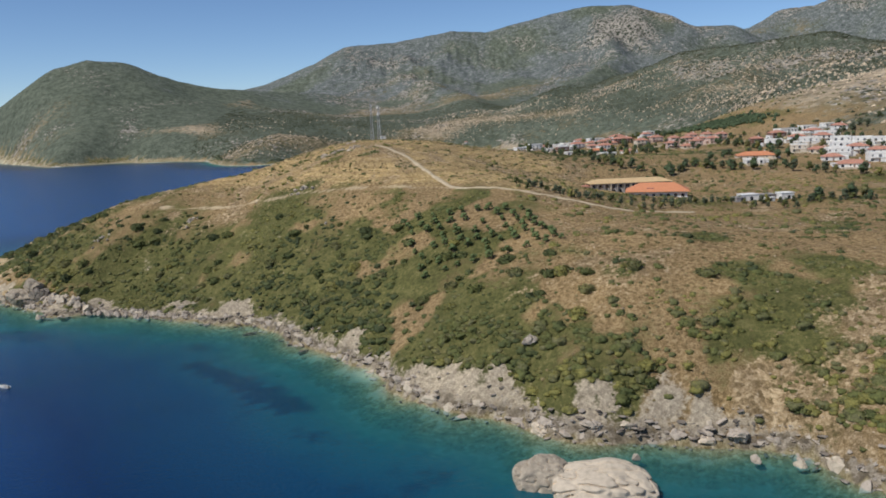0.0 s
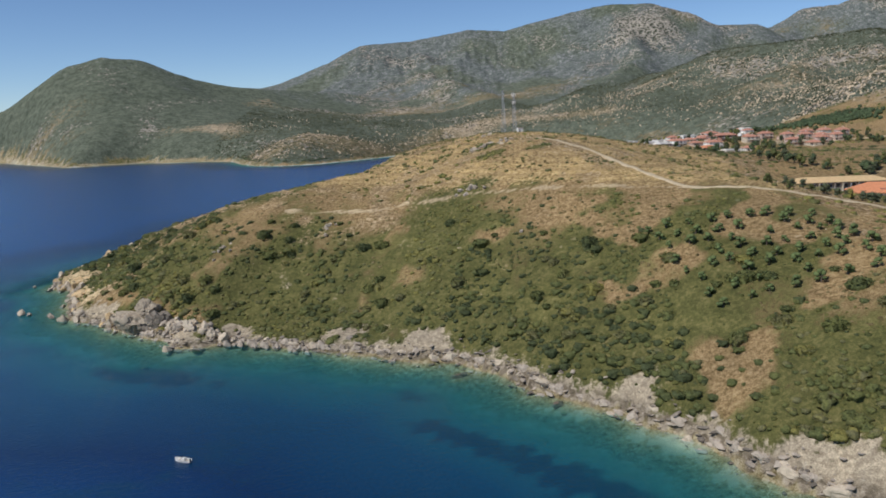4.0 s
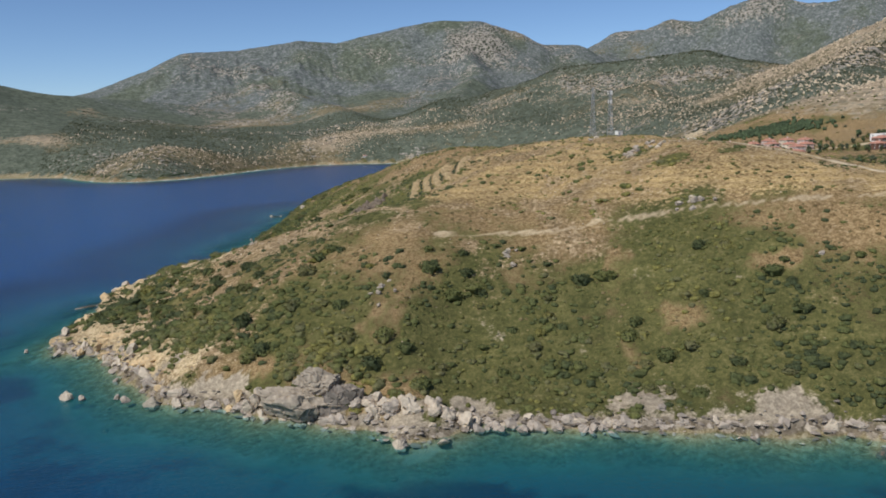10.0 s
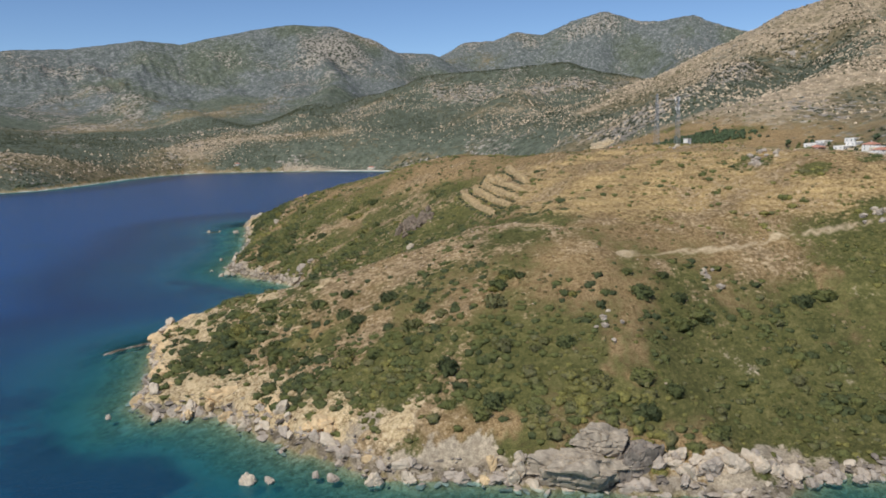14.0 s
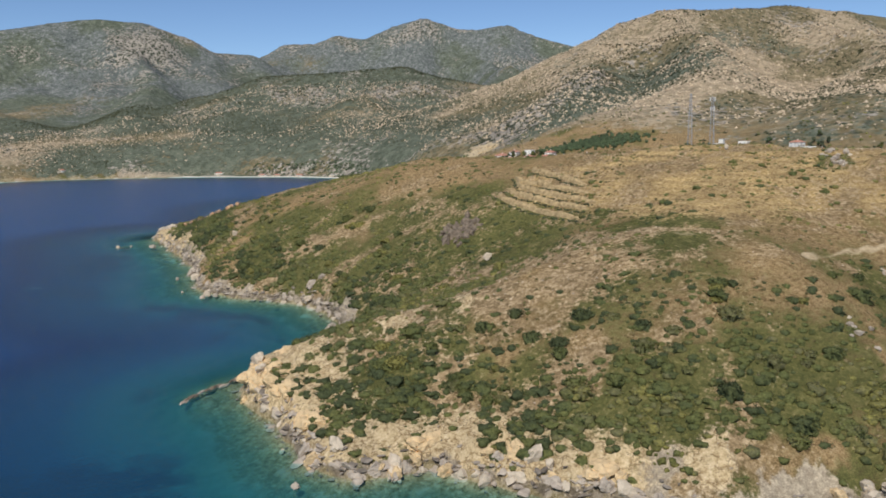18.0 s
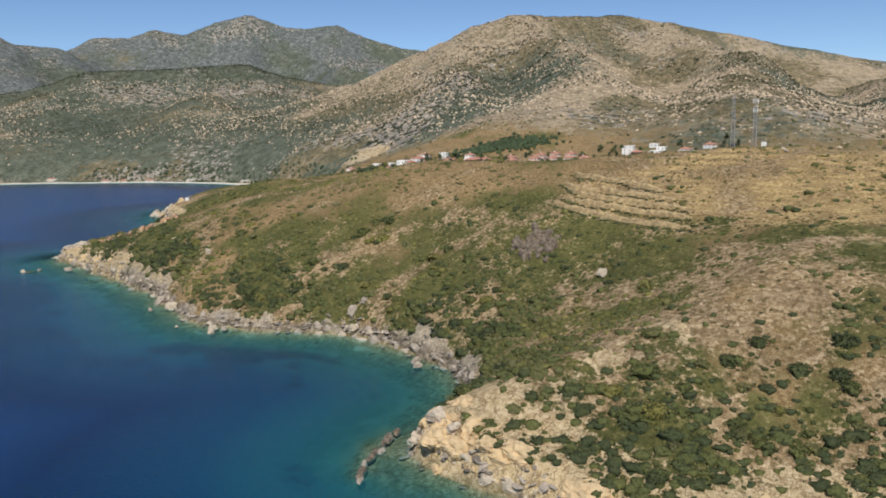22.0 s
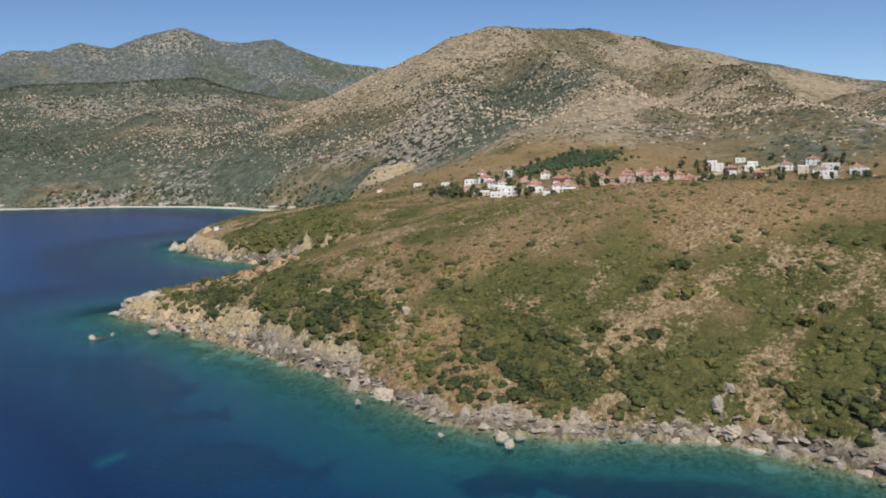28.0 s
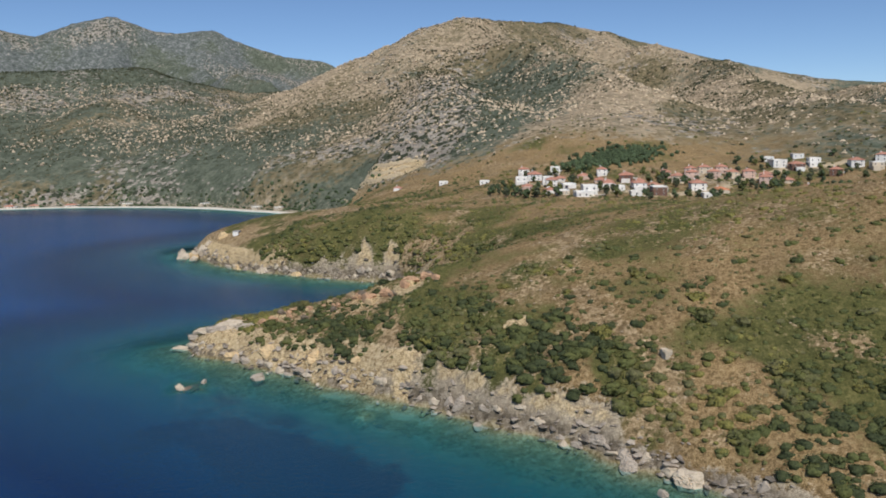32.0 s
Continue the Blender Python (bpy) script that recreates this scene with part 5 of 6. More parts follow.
# the ledge of bedrock along the waterline
run, ledge_step = 0.0, 7.2
jitter = random.Random(29)
for (ax, ay), (bx, by) in zip(SHORE, SHORE[1:]):
    if not (ay > 150 and by > 150 and by < 1250 and ax < 170):
        continue
    length = math.hypot(bx - ax, by - ay)
    while run < length:
        f = run / length
        nx_, ny_ = (by - ay) / length, -(bx - ax) / length
        inl = jitter.uniform(0.2, 3.0)
        x, y = ax + (bx - ax) * f + nx_ * inl, ay + (by - ay) * f + ny_ * inl
        s = jitter.uniform(3.0, 6.8)
        k = jitter.randrange(1000)
        crag("shore_ledge", "cracked grey bedrock ledge along the waterline", x, y, max(ground_z(x, y), 0) - 0.2 * s, s * 1.3, s * 0.85, s * jitter.uniform(0.5, 0.8), math.degrees(math.atan2(by - ay, bx - ax)) + jitter.uniform(-20, 20), 61 + k % 7, (STONE, PALEROCK, STONE)[k % 3], 4 if k % 3 == 0 else 3, "ledges along the shore")
        run += ledge_step * jitter.uniform(0.7, 1.3)
    run -= length

BOULDERS = [ready("boulder", boulder_shape(70 + k, 2 + (k % 4 == 0), k % 4 > 0), STONE if k % 3 else PALEROCK, True) for k in range(12)]
x, y, h, d, hill, rng = spots(14000, (-330, 130, 165, 1035), 77)
good = np.flatnonzero((d > -4) & (d < 3.2) & (rng.random(len(x)) < np.exp(-np.abs(d - 0.6) / 2.2)))[:285]
for k in good:
    s = 1.5 + 2.7 * rng.random() ** 2.2
    ob = new("boulder", BOULDERS[k % 12])
    ob.matrix_world = pose(x[k], y[k], max(ground_z(x[k], y[k]), -0.4) + 0.06 * s, rng.uniform(-20, 20), rng.uniform(-20, 20), rng.uniform(0, 360)) @ Matrix.Diagonal((s * 1.15, s, s * 0.85, 1))
    tagged(ob, "weathered grey boulder on the rocky shore" if k % 12 % 3 else "pale bleached boulder on the rocky shore", "rock", "boulders along the shore")

# ---- single bushes ----
FULL = [ready("bush", clump(300 + k, 150, 3), LONE_SHRUB, False) for k in range(7)]
x, y, h, d, hill, rng = spots(9000, (-320, 110, 180, 1020), 88)
good = np.flatnonzero((d > 9) & (d < 70) & (h < 42) & (rng.random(len(x)) < 0.6) & (fbm(x, y, 30, 3, 131) > 0.46) & (open_ground(x, y) < 0.4))[:290]
for k in good:
    s = 3.4 + 3.6 * rng.random() ** 1.8
    ob = new("bush", FULL[k % 7])
    ob.matrix_world = pose(x[k], y[k], ground_z(x[k], y[k]) - 0.1 * s, 0, 0, rng.uniform(0, 360)) @ Matrix.Diagonal((s, s * rng.uniform(0.8, 1.2), s * rng.uniform(0.7, 1.0), 1))
    tagged(ob, "rounded evergreen bush on the coastal slope", "bush", "bushes on the slope")


# ---- tracks and terraces ----
def ribbon(name, line, width, mat, label, lift=0.12):
    pts = []
    for a, b in zip(line, line[1:]):
        n = max(2, int(math.hypot(b[0] - a[0], b[1] - a[1]) / 2.5))
        pts += [(a[0] + (b[0] - a[0]) * k / n, a[1] + (b[1] - a[1]) * k / n) for k in range(n)]
    pts.append(line[-1])
    for _ in range(6):
        pts = [pts[0]] + [((p[0] + 2 * q[0] + r[0]) / 4, (p[1] + 2 * q[1] + r[1]) / 4) for p, q, r in zip(pts, pts[1:], pts[2:])] + [pts[-1]]
    bm = bmesh.new()
    rows = []
    for k, p in enumerate(pts):
        q, r = pts[max(k - 1, 0)], pts[min(k + 1, len(pts) - 1)]
        t = Vector((r[0] - q[0], r[1] - q[1], 0)).normalized()
        w = width * (0.8 + 0.5 * (noise.noise((p[0] * 0.2, p[1] * 0.2, 3)) + 0.5))
        row = []
        for s in (-0.5, -0.42, -0.14, 0.14, 0.42, 0.5):
            x, y = p[0] - t.y * w * s, p[1] + t.x * w * s
            row.append(bm.verts.new((x, y, ground_z(x, y) + (lift if abs(s) < 0.45 else -0.3))))
        rows.append(row)
    for a, b in zip(rows, rows[1:]):
        for k in range(5):
            bm.faces.new((a[k], a[k + 1], b[k + 1], b[k]))
    ob = new(name, mesh_of(name, bm, mat, False))
    return tagged(ob, label, "road", kind="structure")


ribbon("dirt_road", TRACK_MAIN, 2.8, DIRT, "pale dusty track climbing over the dry hilltop")
ribbon("village_road", VILLAGE_ROAD, 6.0, DIRT, "pale unpaved road through the village")


def terrace_bank(line, tall, name="terrace_bank", mat=STRAWBANK, label="low curved terrace bank of stones and dry grass", group="terraces on the hill"):
    """A curved retaining bank; the ground behind it is levelled."""
    bm = bmesh.new()
    pts = []
    for a, b in zip(line, line[1:]):
        pts += [(a[0] + (b[0] - a[0]) * k / 14, a[1] + (b[1] - a[1]) * k / 14) for k in range(14)]
    rows = []
    for k, (x, y) in enumerate(pts):
        jig = noise.noise((x * 0.4, y * 0.4, 1))
        z = ground_z(x, y)
        t = tall * (0.75 + 0.6 * jig) * min(1, k / 4, (len(pts) - 1 - k) / 4 + 0.1)
        rows.append([bm.verts.new((x + ox, y + 0.4 * jig, z + oz)) for ox, oz in ((-1.2 + 0.5 * jig, -0.6), (-0.8, 0.5 * t), (-0.2 + 0.4 * jig, t), (2.8, t * 0.8), (6.5, -0.4))])
    for a, b in zip(rows, rows[1:]):
        for k in range(4):
            bm.faces.new((a[k], a[k + 1], b[k + 1], b[k]))
    return tagged(new(name, mesh_of(name, bm, mat)), label, "terrace", group)


foot = []
for line in ([(-106, 648), (-112, 641), (-122, 614), (-129, 592)], [(-119, 648), (-126, 638), (-132, 606), (-137, 584)], [(-126, 640), (-133, 629), (-139, 604), (-145, 573)],
             [(-133, 640), (-139, 628), (-144, 604), (-152, 572)], [(-140, 640), (-145, 630), (-151, 606), (-161, 568)]):
    terrace_bank(line, 2.0)
    for a, b in zip(line, line[1:]):
        steps = int(math.hypot(b[0] - a[0], b[1] - a[1]) / 1.6)
        for k in range(steps):
            if noise.noise((a[0] + k * 0.31, b[1], 5)) > -0.4:
                px, py = a[0] + (b[0] - a[0]) * k / steps - 2.6 + 0.5 * math.sin(k * 2.1), a[1] + (b[1] - a[1]) * k / steps
                foot.append((px, py, ground_z(px, py) - 0.1, 1.9 + 0.8 * math.sin(k * 1.7), 1.2, k))
tagged(scatter("bank_weeds", SMALL, foot, DARKSCRUB), "dark weeds along the foot of the terrace banks", "bushes", kind="stuff")
for shift in (-12, 4, 20):
    terrace_bank([(390 + shift, 1196), (386 + shift, 1232), (396 + shift, 1268), (426 + shift, 1312)], 5.0, "excavation_bank", DIRT, "bare tan earth bank cut into the hillside", "excavated banks")

# ---- the far beach ----
SAND = simple("pale_beach_sand", (0.74, 0.66, 0.54), 0.95, 0.2, 0.2)
bm = bmesh.new()
rows = []
shore = [p for p in COAST_BAY if 1240 < p[1] < 2500]
for a, b in zip(shore, shore[1:]):
    run = math.hypot(b[0] - a[0], b[1] - a[1])
    nx_, ny_ = (b[1] - a[1]) / run, -(b[0] - a[0]) / run
    for k in range(max(2, int(run / 12))):
        f = k / max(2, int(run / 12))
        px, py = a[0] + (b[0] - a[0]) * f, a[1] + (b[1] - a[1]) * f
        wide_ = 8.0 + 4.0 * noise.noise((px * 0.02, py * 0.02, 7))
        row = []
        for reach in (-4, 1.5, wide_, wide_ + 7):
            qx, qy = px + nx_ * reach, py + ny_ * reach
            row.append(bm.verts.new((qx, qy, -0.5 if reach < 0 else 0.6 if reach < 2 else min(max(ground_z(qx, qy), 1.0), 1.6) + (0.2 if reach < wide_ + 1 else -1.0))))
        rows.append(row)
for a, b in zip(rows, rows[1:]):
    for k in range(3):
        bm.faces.new((a[k], a[k + 1], b[k + 1], b[k]))
tagged(new("beach", mesh_of("beach", bm, SAND, False)), "narrow strip of pale sand along the far bay", "beach", kind="structure")


# ---- trees ----
def crown_shape(seed, blobs, spread, tall):
    """A crown of leafy clumps with gaps."""
    rng = random.Random(seed)
    co, tri, base = [], [], 0
    for k in range(blobs):
        c, f = clump(500 + seed * 11 + k, 26, 1, 0.8)
        a, r = rng.uniform(0, 6.28), spread * rng.uniform(0.1, 0.42)
        s = spread * rng.uniform(0.42, 0.62)
        z = tall * (0.28 + 0.62 * (k + 0.5) / blobs)
        r *= 1 - 0.6 * (k / blobs)
        co.append(np.stack([c[:, 0] * s + r * math.cos(a), c[:, 1] * s + r * math.sin(a), c[:, 2] * s * 0.8 + z - 0.2 * s], 1))
        tri.append(f + base)
        base += len(c)
    return np.vstack(co), np.vstack(tri)


def trunk_mesh(seed, tall):
    rng = random.Random(seed)
    bm = bmesh.new()
    bmesh.ops.create_cone(bm, cap_ends=True, segments=7, radius1=0.06 * tall, radius2=0.03 * tall, depth=0.5 * tall, matrix=Matrix.Translation((0, 0, 0.2 * tall)))
    for k in range(4):
        a = rng.uniform(0, 6.28)
        bar(bm, (0, 0, tall * 0.38), (math.cos(a) * tall * 0.2, math.sin(a) * tall * 0.2, tall * rng.uniform(0.55, 0.7)), 0.018 * tall, 5)
    return mesh_of("trunk", bm, BARK)


def tree_kind(name, label, seed, blobs, spread, tall, mat):
    ob = thing(name, 0, -3000 - 30 * seed, 0)
    part("trunk", trunk_mesh(seed, tall), BARK, ob)
    part("crown", ready("crown", crown_shape(seed, blobs, spread, tall), mat), mat, ob)
    return tagged(ob, label, "tree")


def plant_trees(kinds, places, group):
    rng = random.Random(len(places))
    for k, (x, y) in enumerate(places):
        s = rng.uniform(0.75, 1.25)
        tagged(copy_thing(kinds[k % len(kinds)], pose(x, y, ground_z(x, y) - 0.1, 0, 0, rng.uniform(0, 360)) @ Matrix.Diagonal((s, s, s * rng.uniform(0.9, 1.1), 1))), group=group)


def drop(kinds):
    for ob in kinds:
        for o in (*ob.children_recursive, ob):
            bpy.data.objects.remove(o)


rng = random.Random(4)
orchard = [tree_kind("orchard_tree", "small round dark green orchard tree in rows", 1 + k, 6, 3.5, 3.2, ORCHARD) for k in range(3)]
rows = []
for i in range(9):
    for j in range(8):
        x, y = 12 + 6.6 * (i - 4) - 1.5 * (j - 3.5) + rng.uniform(-1, 1), 328 + 7.0 * (j - 3.5) - 1.8 * (i - 4) + rng.uniform(-1, 1)
        if rng.random() < 0.86 and min(math.hypot(x - a, y - b) for a, b in TRACK_MAIN) > 6:
            rows.append((x, y))
plant_trees(orchard, rows, "orchard trees")
hedge = [tree_kind("hedge_tree", "leafy green tree in the row before the hotel", 5 + k, 7, 3.2, 3.4, OLIVE if k else LONE_SHRUB) for k in range(3)]
plant_trees(hedge, [(36 + 4.0 * k + rng.uniform(-1, 1), 388 - 9 * math.sin(min(k, 12) * 0.25) + 0.9 * max(0, k - 8) + rng.uniform(-3, 3)) for k in range(30)] + [(150 + 6 * k + rng.uniform(-2, 2), 388 + rng.uniform(-6, 6)) for k in range(16)], "trees before the hotel")
garden = [tree_kind("garden_tree", "broad dark green garden tree between village houses", 9 + k, 8, 6.0, 6.5, (OLIVE, LONE_SHRUB, PINE)[k]) for k in range(3)]
spots_ = [(rng.uniform(90, 400), rng.uniform(560, 1010)) for _ in range(1100)]
HOUSES = [
    # x, y, turn, width, depth, storeys, wall, roof
    (217, 992, 20, 16, 11, 2, "white", "tile"), (195, 996, 15, 11, 9, 2, "white", "flat"), (147, 944, 25, 13, 9, 1, "white", "flat"),
    (132, 925, 20, 12, 9, 1, "white", "flat"), (154, 916, 20, 13, 9, 1, "white", "tile"), (206, 913, 12, 20, 10, 2, "brown", "tile"),
    (131, 876, 20, 11, 9, 2, "brown", "flat"), (118, 889, 20, 8, 7, 1, "white", "flat"), (174, 855, 15, 14, 10, 2, "white", "tile"),
    (163, 838, 15, 15, 9, 1, "cream", "orange"), (273, 872, 10, 9, 9, 2, "pink", "tile"), (286, 862, 10, 9, 9, 2, "cream", "tile"),
    (297, 849, 10, 9, 9, 2, "pink", "tile"), (252, 868, 10, 9, 9, 2, "pink", "tile"), (262, 852, 10, 9, 9, 2, "pink", "tile"),
    (271, 838, 10, 9, 9, 2, "cream", "tile"), (280, 826, 10, 9, 9, 2, "pink", "tile"), (349, 806, 15, 20, 11, 2, "white", "flat"),
    (332, 790, 15, 13, 10, 2, "brown", "tile"), (368, 776, 10, 14, 9, 1, "white", "flat"), (346, 743, 10, 13, 10, 2, "white", "tile"),
    (333, 728, 10, 9, 9, 2, "cream", "flat"), (300, 1166, 25, 12, 8, 1, "white", "tile"), (234, 1044, 20, 10, 8, 1, "white", "flat"),
    (280, 1105, 25, 10, 8, 1, "white", "flat"), (374, 815, 10, 14, 9, 1, "white", "flat"), (385, 790, 10, 14, 9, 1, "white", "flat"),
    (360, 722, -10, 11, 9, 2, "white", "tile"), (342, 706, -10, 16, 11, 2, "white", "flat"), (296, 655, -10, 9, 8, 2, "cream", "flat"),
    (314, 680, -10, 12, 9, 2, "white", "flat"), (326, 650, -15, 12, 10, 2, "white", "flat"), (290, 610, -15, 14, 9, 1, "cream", "tile"),
    (292, 586, -15, 14, 10, 2, "white", "flat"), (312, 596, -15, 12, 9, 2, "white", "tile"), (335, 632, -15, 12, 9, 2, "white", "flat"),
    (312, 566, -15, 12, 9, 2, "white", "tile"), (342, 620, -15, 11, 9, 2, "white", "flat"), (273, 527, -15, 17, 11, 1, "white", "tile"),
    (232, 588, -10, 24, 12, 1, "cream", "orange"), (300, 760, 0, 10, 9, 2, "brown", "tile"), (182, 970, 20, 10, 8, 2, "white", "flat"),
    (165, 962, 20, 11, 8, 2, "white", "tile"), (240, 940, 15, 10, 8, 2, "white", "tile"), (255, 985, 15, 9, 8, 2, "white", "flat"),
    (88, 919, 25, 11, 8, 1, "white", "flat"), (106, 918, 20, 12, 9, 2, "white", "flat"), (151, 893, 20, 12, 9, 2, "white", "tile"), (166, 885, 15, 10, 8, 1, "pink", "tile"),
    (218, 875, 10, 12, 9, 2, "cream", "tile"), (238, 888, 10, 12, 9, 2, "pink", "tile"), (233, 811, 5, 11, 9, 2, "pink", "tile"), (245, 796, 5, 11, 9, 1, "cream", "tile"),
    (259, 812, 5, 10, 9, 2, "pink", "tile"), (181, 780, 10, 11, 8, 1, "white", "tile"), (159, 766, 10, 12, 8, 1, "cream", "flat"), (135, 843, 15, 10, 8, 1, "white", "flat"),
    (351, 776, 10, 15, 9, 1, "white", "flat"), (327, 684, -10, 12, 9, 2, "white", "tile"), (310, 619, -15, 11, 9, 2, "white", "flat"), (281, 626, -15, 10, 8, 2, "cream", "flat"),
    (277, 563, -15, 12, 9, 1, "white", "tile"), (300, 545, -15, 12, 9, 2, "white", "flat"), (218, 556, -10, 11, 8, 1, "white", "flat"), (263, 1017, 20, 11, 9, 2, "white", "tile"),
    (152, 977, 20, 11, 8, 1, "pink", "tile"), (102, 936, 25, 10, 8, 1, "cream", "flat"), (217, 950, 15, 12, 9, 1, "pink", "tile"), (171, 920, 15, 11, 8, 1, "cream", "tile"),
    (186, 929, 15, 10, 8, 1, "pink", "tile"), (190, 900, 12, 12, 8, 1, "cream", "tile"), (236, 918, 10, 13, 9, 1, "pink", "tile"), (318, 713, -5, 12, 9, 2, "white", "tile"), (293, 703, -5, 11, 9, 2, "white", "flat"),
    (121, 950, 25, 11, 8, 1, "white", "tile"), (137, 905, 20, 9, 8, 1, "white", "flat"), (200, 965, 15, 10, 8, 1, "white", "tile"),
]
free = [p for p in spots_ if min(math.hypot(p[0] - q[0], p[1] - q[1]) for q in HOUSES) > 11 and from_line(np.array([p[0]]), np.array([p[1]]), VILLAGE_ROAD)[0] > 6]
near_house = [p for p in free if min(math.hypot(p[0] - q[0], p[1] - q[1]) for q in HOUSES) < 34][:210]
plant_trees(garden, near_house, "garden trees")
belts = []
for line, count in (([(112, 580), (128, 556), (150, 530), (172, 556)], 22), ([(172, 556), (192, 538), (222, 528), (250, 494), (290, 480)], 24), ([(100, 900), (90, 950), (120, 985), (160, 1010)], 18), ([(190, 400), (215, 392), (250, 400)], 14)):
    for k in range(count):
        u = k / count * (len(line) - 1)
        (a, b), (c, d), f = line[int(u)], line[int(u) + 1], u % 1
        belts.append((a + (c - a) * f + rng.uniform(-5, 5), b + (d - b) * f + rng.uniform(-5, 5)))
belts = [p for p in belts if min(math.hypot(p[0] - q[0], p[1] - q[1]) for q in HOUSES) > 9]
plant_trees(garden, belts, "tree rows on the plain")
plant_trees(hedge, [(40 + 3.4 * k + rng.uniform(-1.5, 1.5), 378 - 0.25 * k + 7 * math.sin(k * 0.7) + rng.uniform(-2, 2)) for k in range(22)] + [(118 + 4.2 * k + rng.uniform(-2, 2), 398 + rng.uniform(-5, 5)) for k in range(20)], "trees before the hotel")
drop(orchard + hedge + garden)
rng2 = np.random.default_rng(8)
gxs, gys = rng2.normal(0, 0.8, 620), rng2.normal(0, 0.8, 620)
grove = [(x, y, ground_z(x, y) + 0.6, s, s * 1.25, a) for x, y, s, a in zip(330 + 26 * gxs, 950 + 17 * gys - 0.55 * 26 * gxs, rng2.uniform(3.6, 6.2, 620), rng2.uniform(0, 6, 620)) if min(math.hypot(x - q[0], y - q[1]) for q in HOUSES) > 9]
tagged(scatter("pine_grove", SMALL, grove, PINE), "dense dark green pine grove behind the village", "trees", kind="stuff")
bay = [(x, y) for x, y in zip(rng2.uniform(230, 480, 2600), rng2.uniform(1215, 1900, 2600))]
bx, by = np.array([p[0] for p in bay]), np.array([p[1] for p in bay])
bd = shore_distance(bx, by)
clumped = fbm(bx, by, 60, 2, 261)
belt_places = [(x, y, ground_z(x, y), s, s, 7 * s) for x, y, dd, s, q in zip(bx, by, bd, rng2.uniform(3, 6.5, len(bx)), clumped) if 12 < dd < 60 and (dd > 26 or q > 0.5)]
for (ax, ay), (bx_, by_) in zip(COAST_BAY, COAST_BAY[1:]):
    if 1225 < ay < 1950:
        length = math.hypot(bx_ - ax, by_ - ay)
        for k in range(int(length / 4.0)):
            f = (k + rng.random()) / (length / 4.0)
            off = rng.uniform(12, 19)
            px, py = ax + (bx_ - ax) * f + (by_ - ay) / length * off, ay + (by_ - ay) * f - (bx_ - ax) / length * off
            if noise.noise((px * 0.021, py * 0.021, 4)) > -0.12:
                w = rng.uniform(3.2, 6.0)
                belt_places.append((px, py, ground_z(px, py) - 0.2, w, w * 0.95, rng.uniform(0, 6)))
tagged(scatter("bay_trees", SMALL, belt_places, PINE), "line of dark trees behind the far beach", "trees", kind="stuff")
plain = [(x, y, ground_z(x, y) - 0.2, s, s * 0.8, a) for x, y, s, a in zip(rng2.uniform(30, 520, 900), rng2.uniform(330, 1150, 900), rng2.uniform(2.0, 5.0, 900), rng2.uniform(0, 6, 900)) if min(math.hypot(x - q[0], y - q[1]) for q in HOUSES) > 12 and not (80 < x < 160 and 435 < y < 510)]
tagged(scatter("plain_bushes", SMALL, plain, SHRUB), "scattered bushes and small trees on the plain", "bushes", kind="stuff")


# ---- houses ----
WALLS = dict(white=WHITE, cream=CREAM, pink=PINK, brown=BROWNWALL)
WALL_WORDS = dict(white="white-rendered", cream="cream-rendered", pink="pink-rendered", brown="dark brown")


def window_meshes(w, t):
    bm = bmesh.new()
    for x, z, sx, sz in ((0, -0.08, w + 0.16, 0.08), (0, t, w + 0.16, 0.08), (-w / 2 - 0.04, 0, 0.08, t), (w / 2 + 0.04, 0, 0.08, t), (0, 0, 0.05, t)):
        box(bm, x, 0, z, sx, 0.10, sz)
    frame_mesh = mesh_of("window_frame", bm, WHITE)
    bm = bmesh.new()
    box(bm, 0, 0.01, 0, w, 0.05, t)
    return frame_mesh, mesh_of("pane", bm, DARKGLASS)


WINDOW, WIDE_WINDOW = window_meshes(0.95, 1.2), window_meshes(1.7, 2.0)


def add_window(parent, meshes, x, y, z, turn):
    ob = part("window", meshes[0], WHITE, parent)
    ob.matrix_local = pose(x, y, z, 0, 0, turn)
    part("pane", meshes[1], DARKGLASS, ob, "dark glass pane")


def roof_part(parent, w, d, z, mat, rise, hip=0.0, over=0.5):
    """A pitched roof with eaves; hip: how far the ridge stops short of each end."""
    bm = bmesh.new()
    a, b = w / 2 + over, d / 2 + over
    low = [bm.verts.new(p) for p in ((-a, -b, z), (a, -b, z), (a, b, z), (-a, b, z))]
    under = [bm.verts.new((v.co.x, v.co.y, z - 0.25)) for v in low]
    r1, r2 = bm.verts.new((-a + hip, 0, z + rise)), bm.verts.new((a - hip, 0, z + rise))
    for f in ((low[0], low[1], r2, r1), (low[2], low[3], r1, r2), (low[1], low[2], r2), (low[3], low[0], r1)):
        bm.faces.new(f)
    for k in range(4):
        bm.faces.new((low[k], under[k], under[(k + 1) % 4], low[(k + 1) % 4]))
    bm.faces.new(under)
    return part("roof", bm, mat, parent)


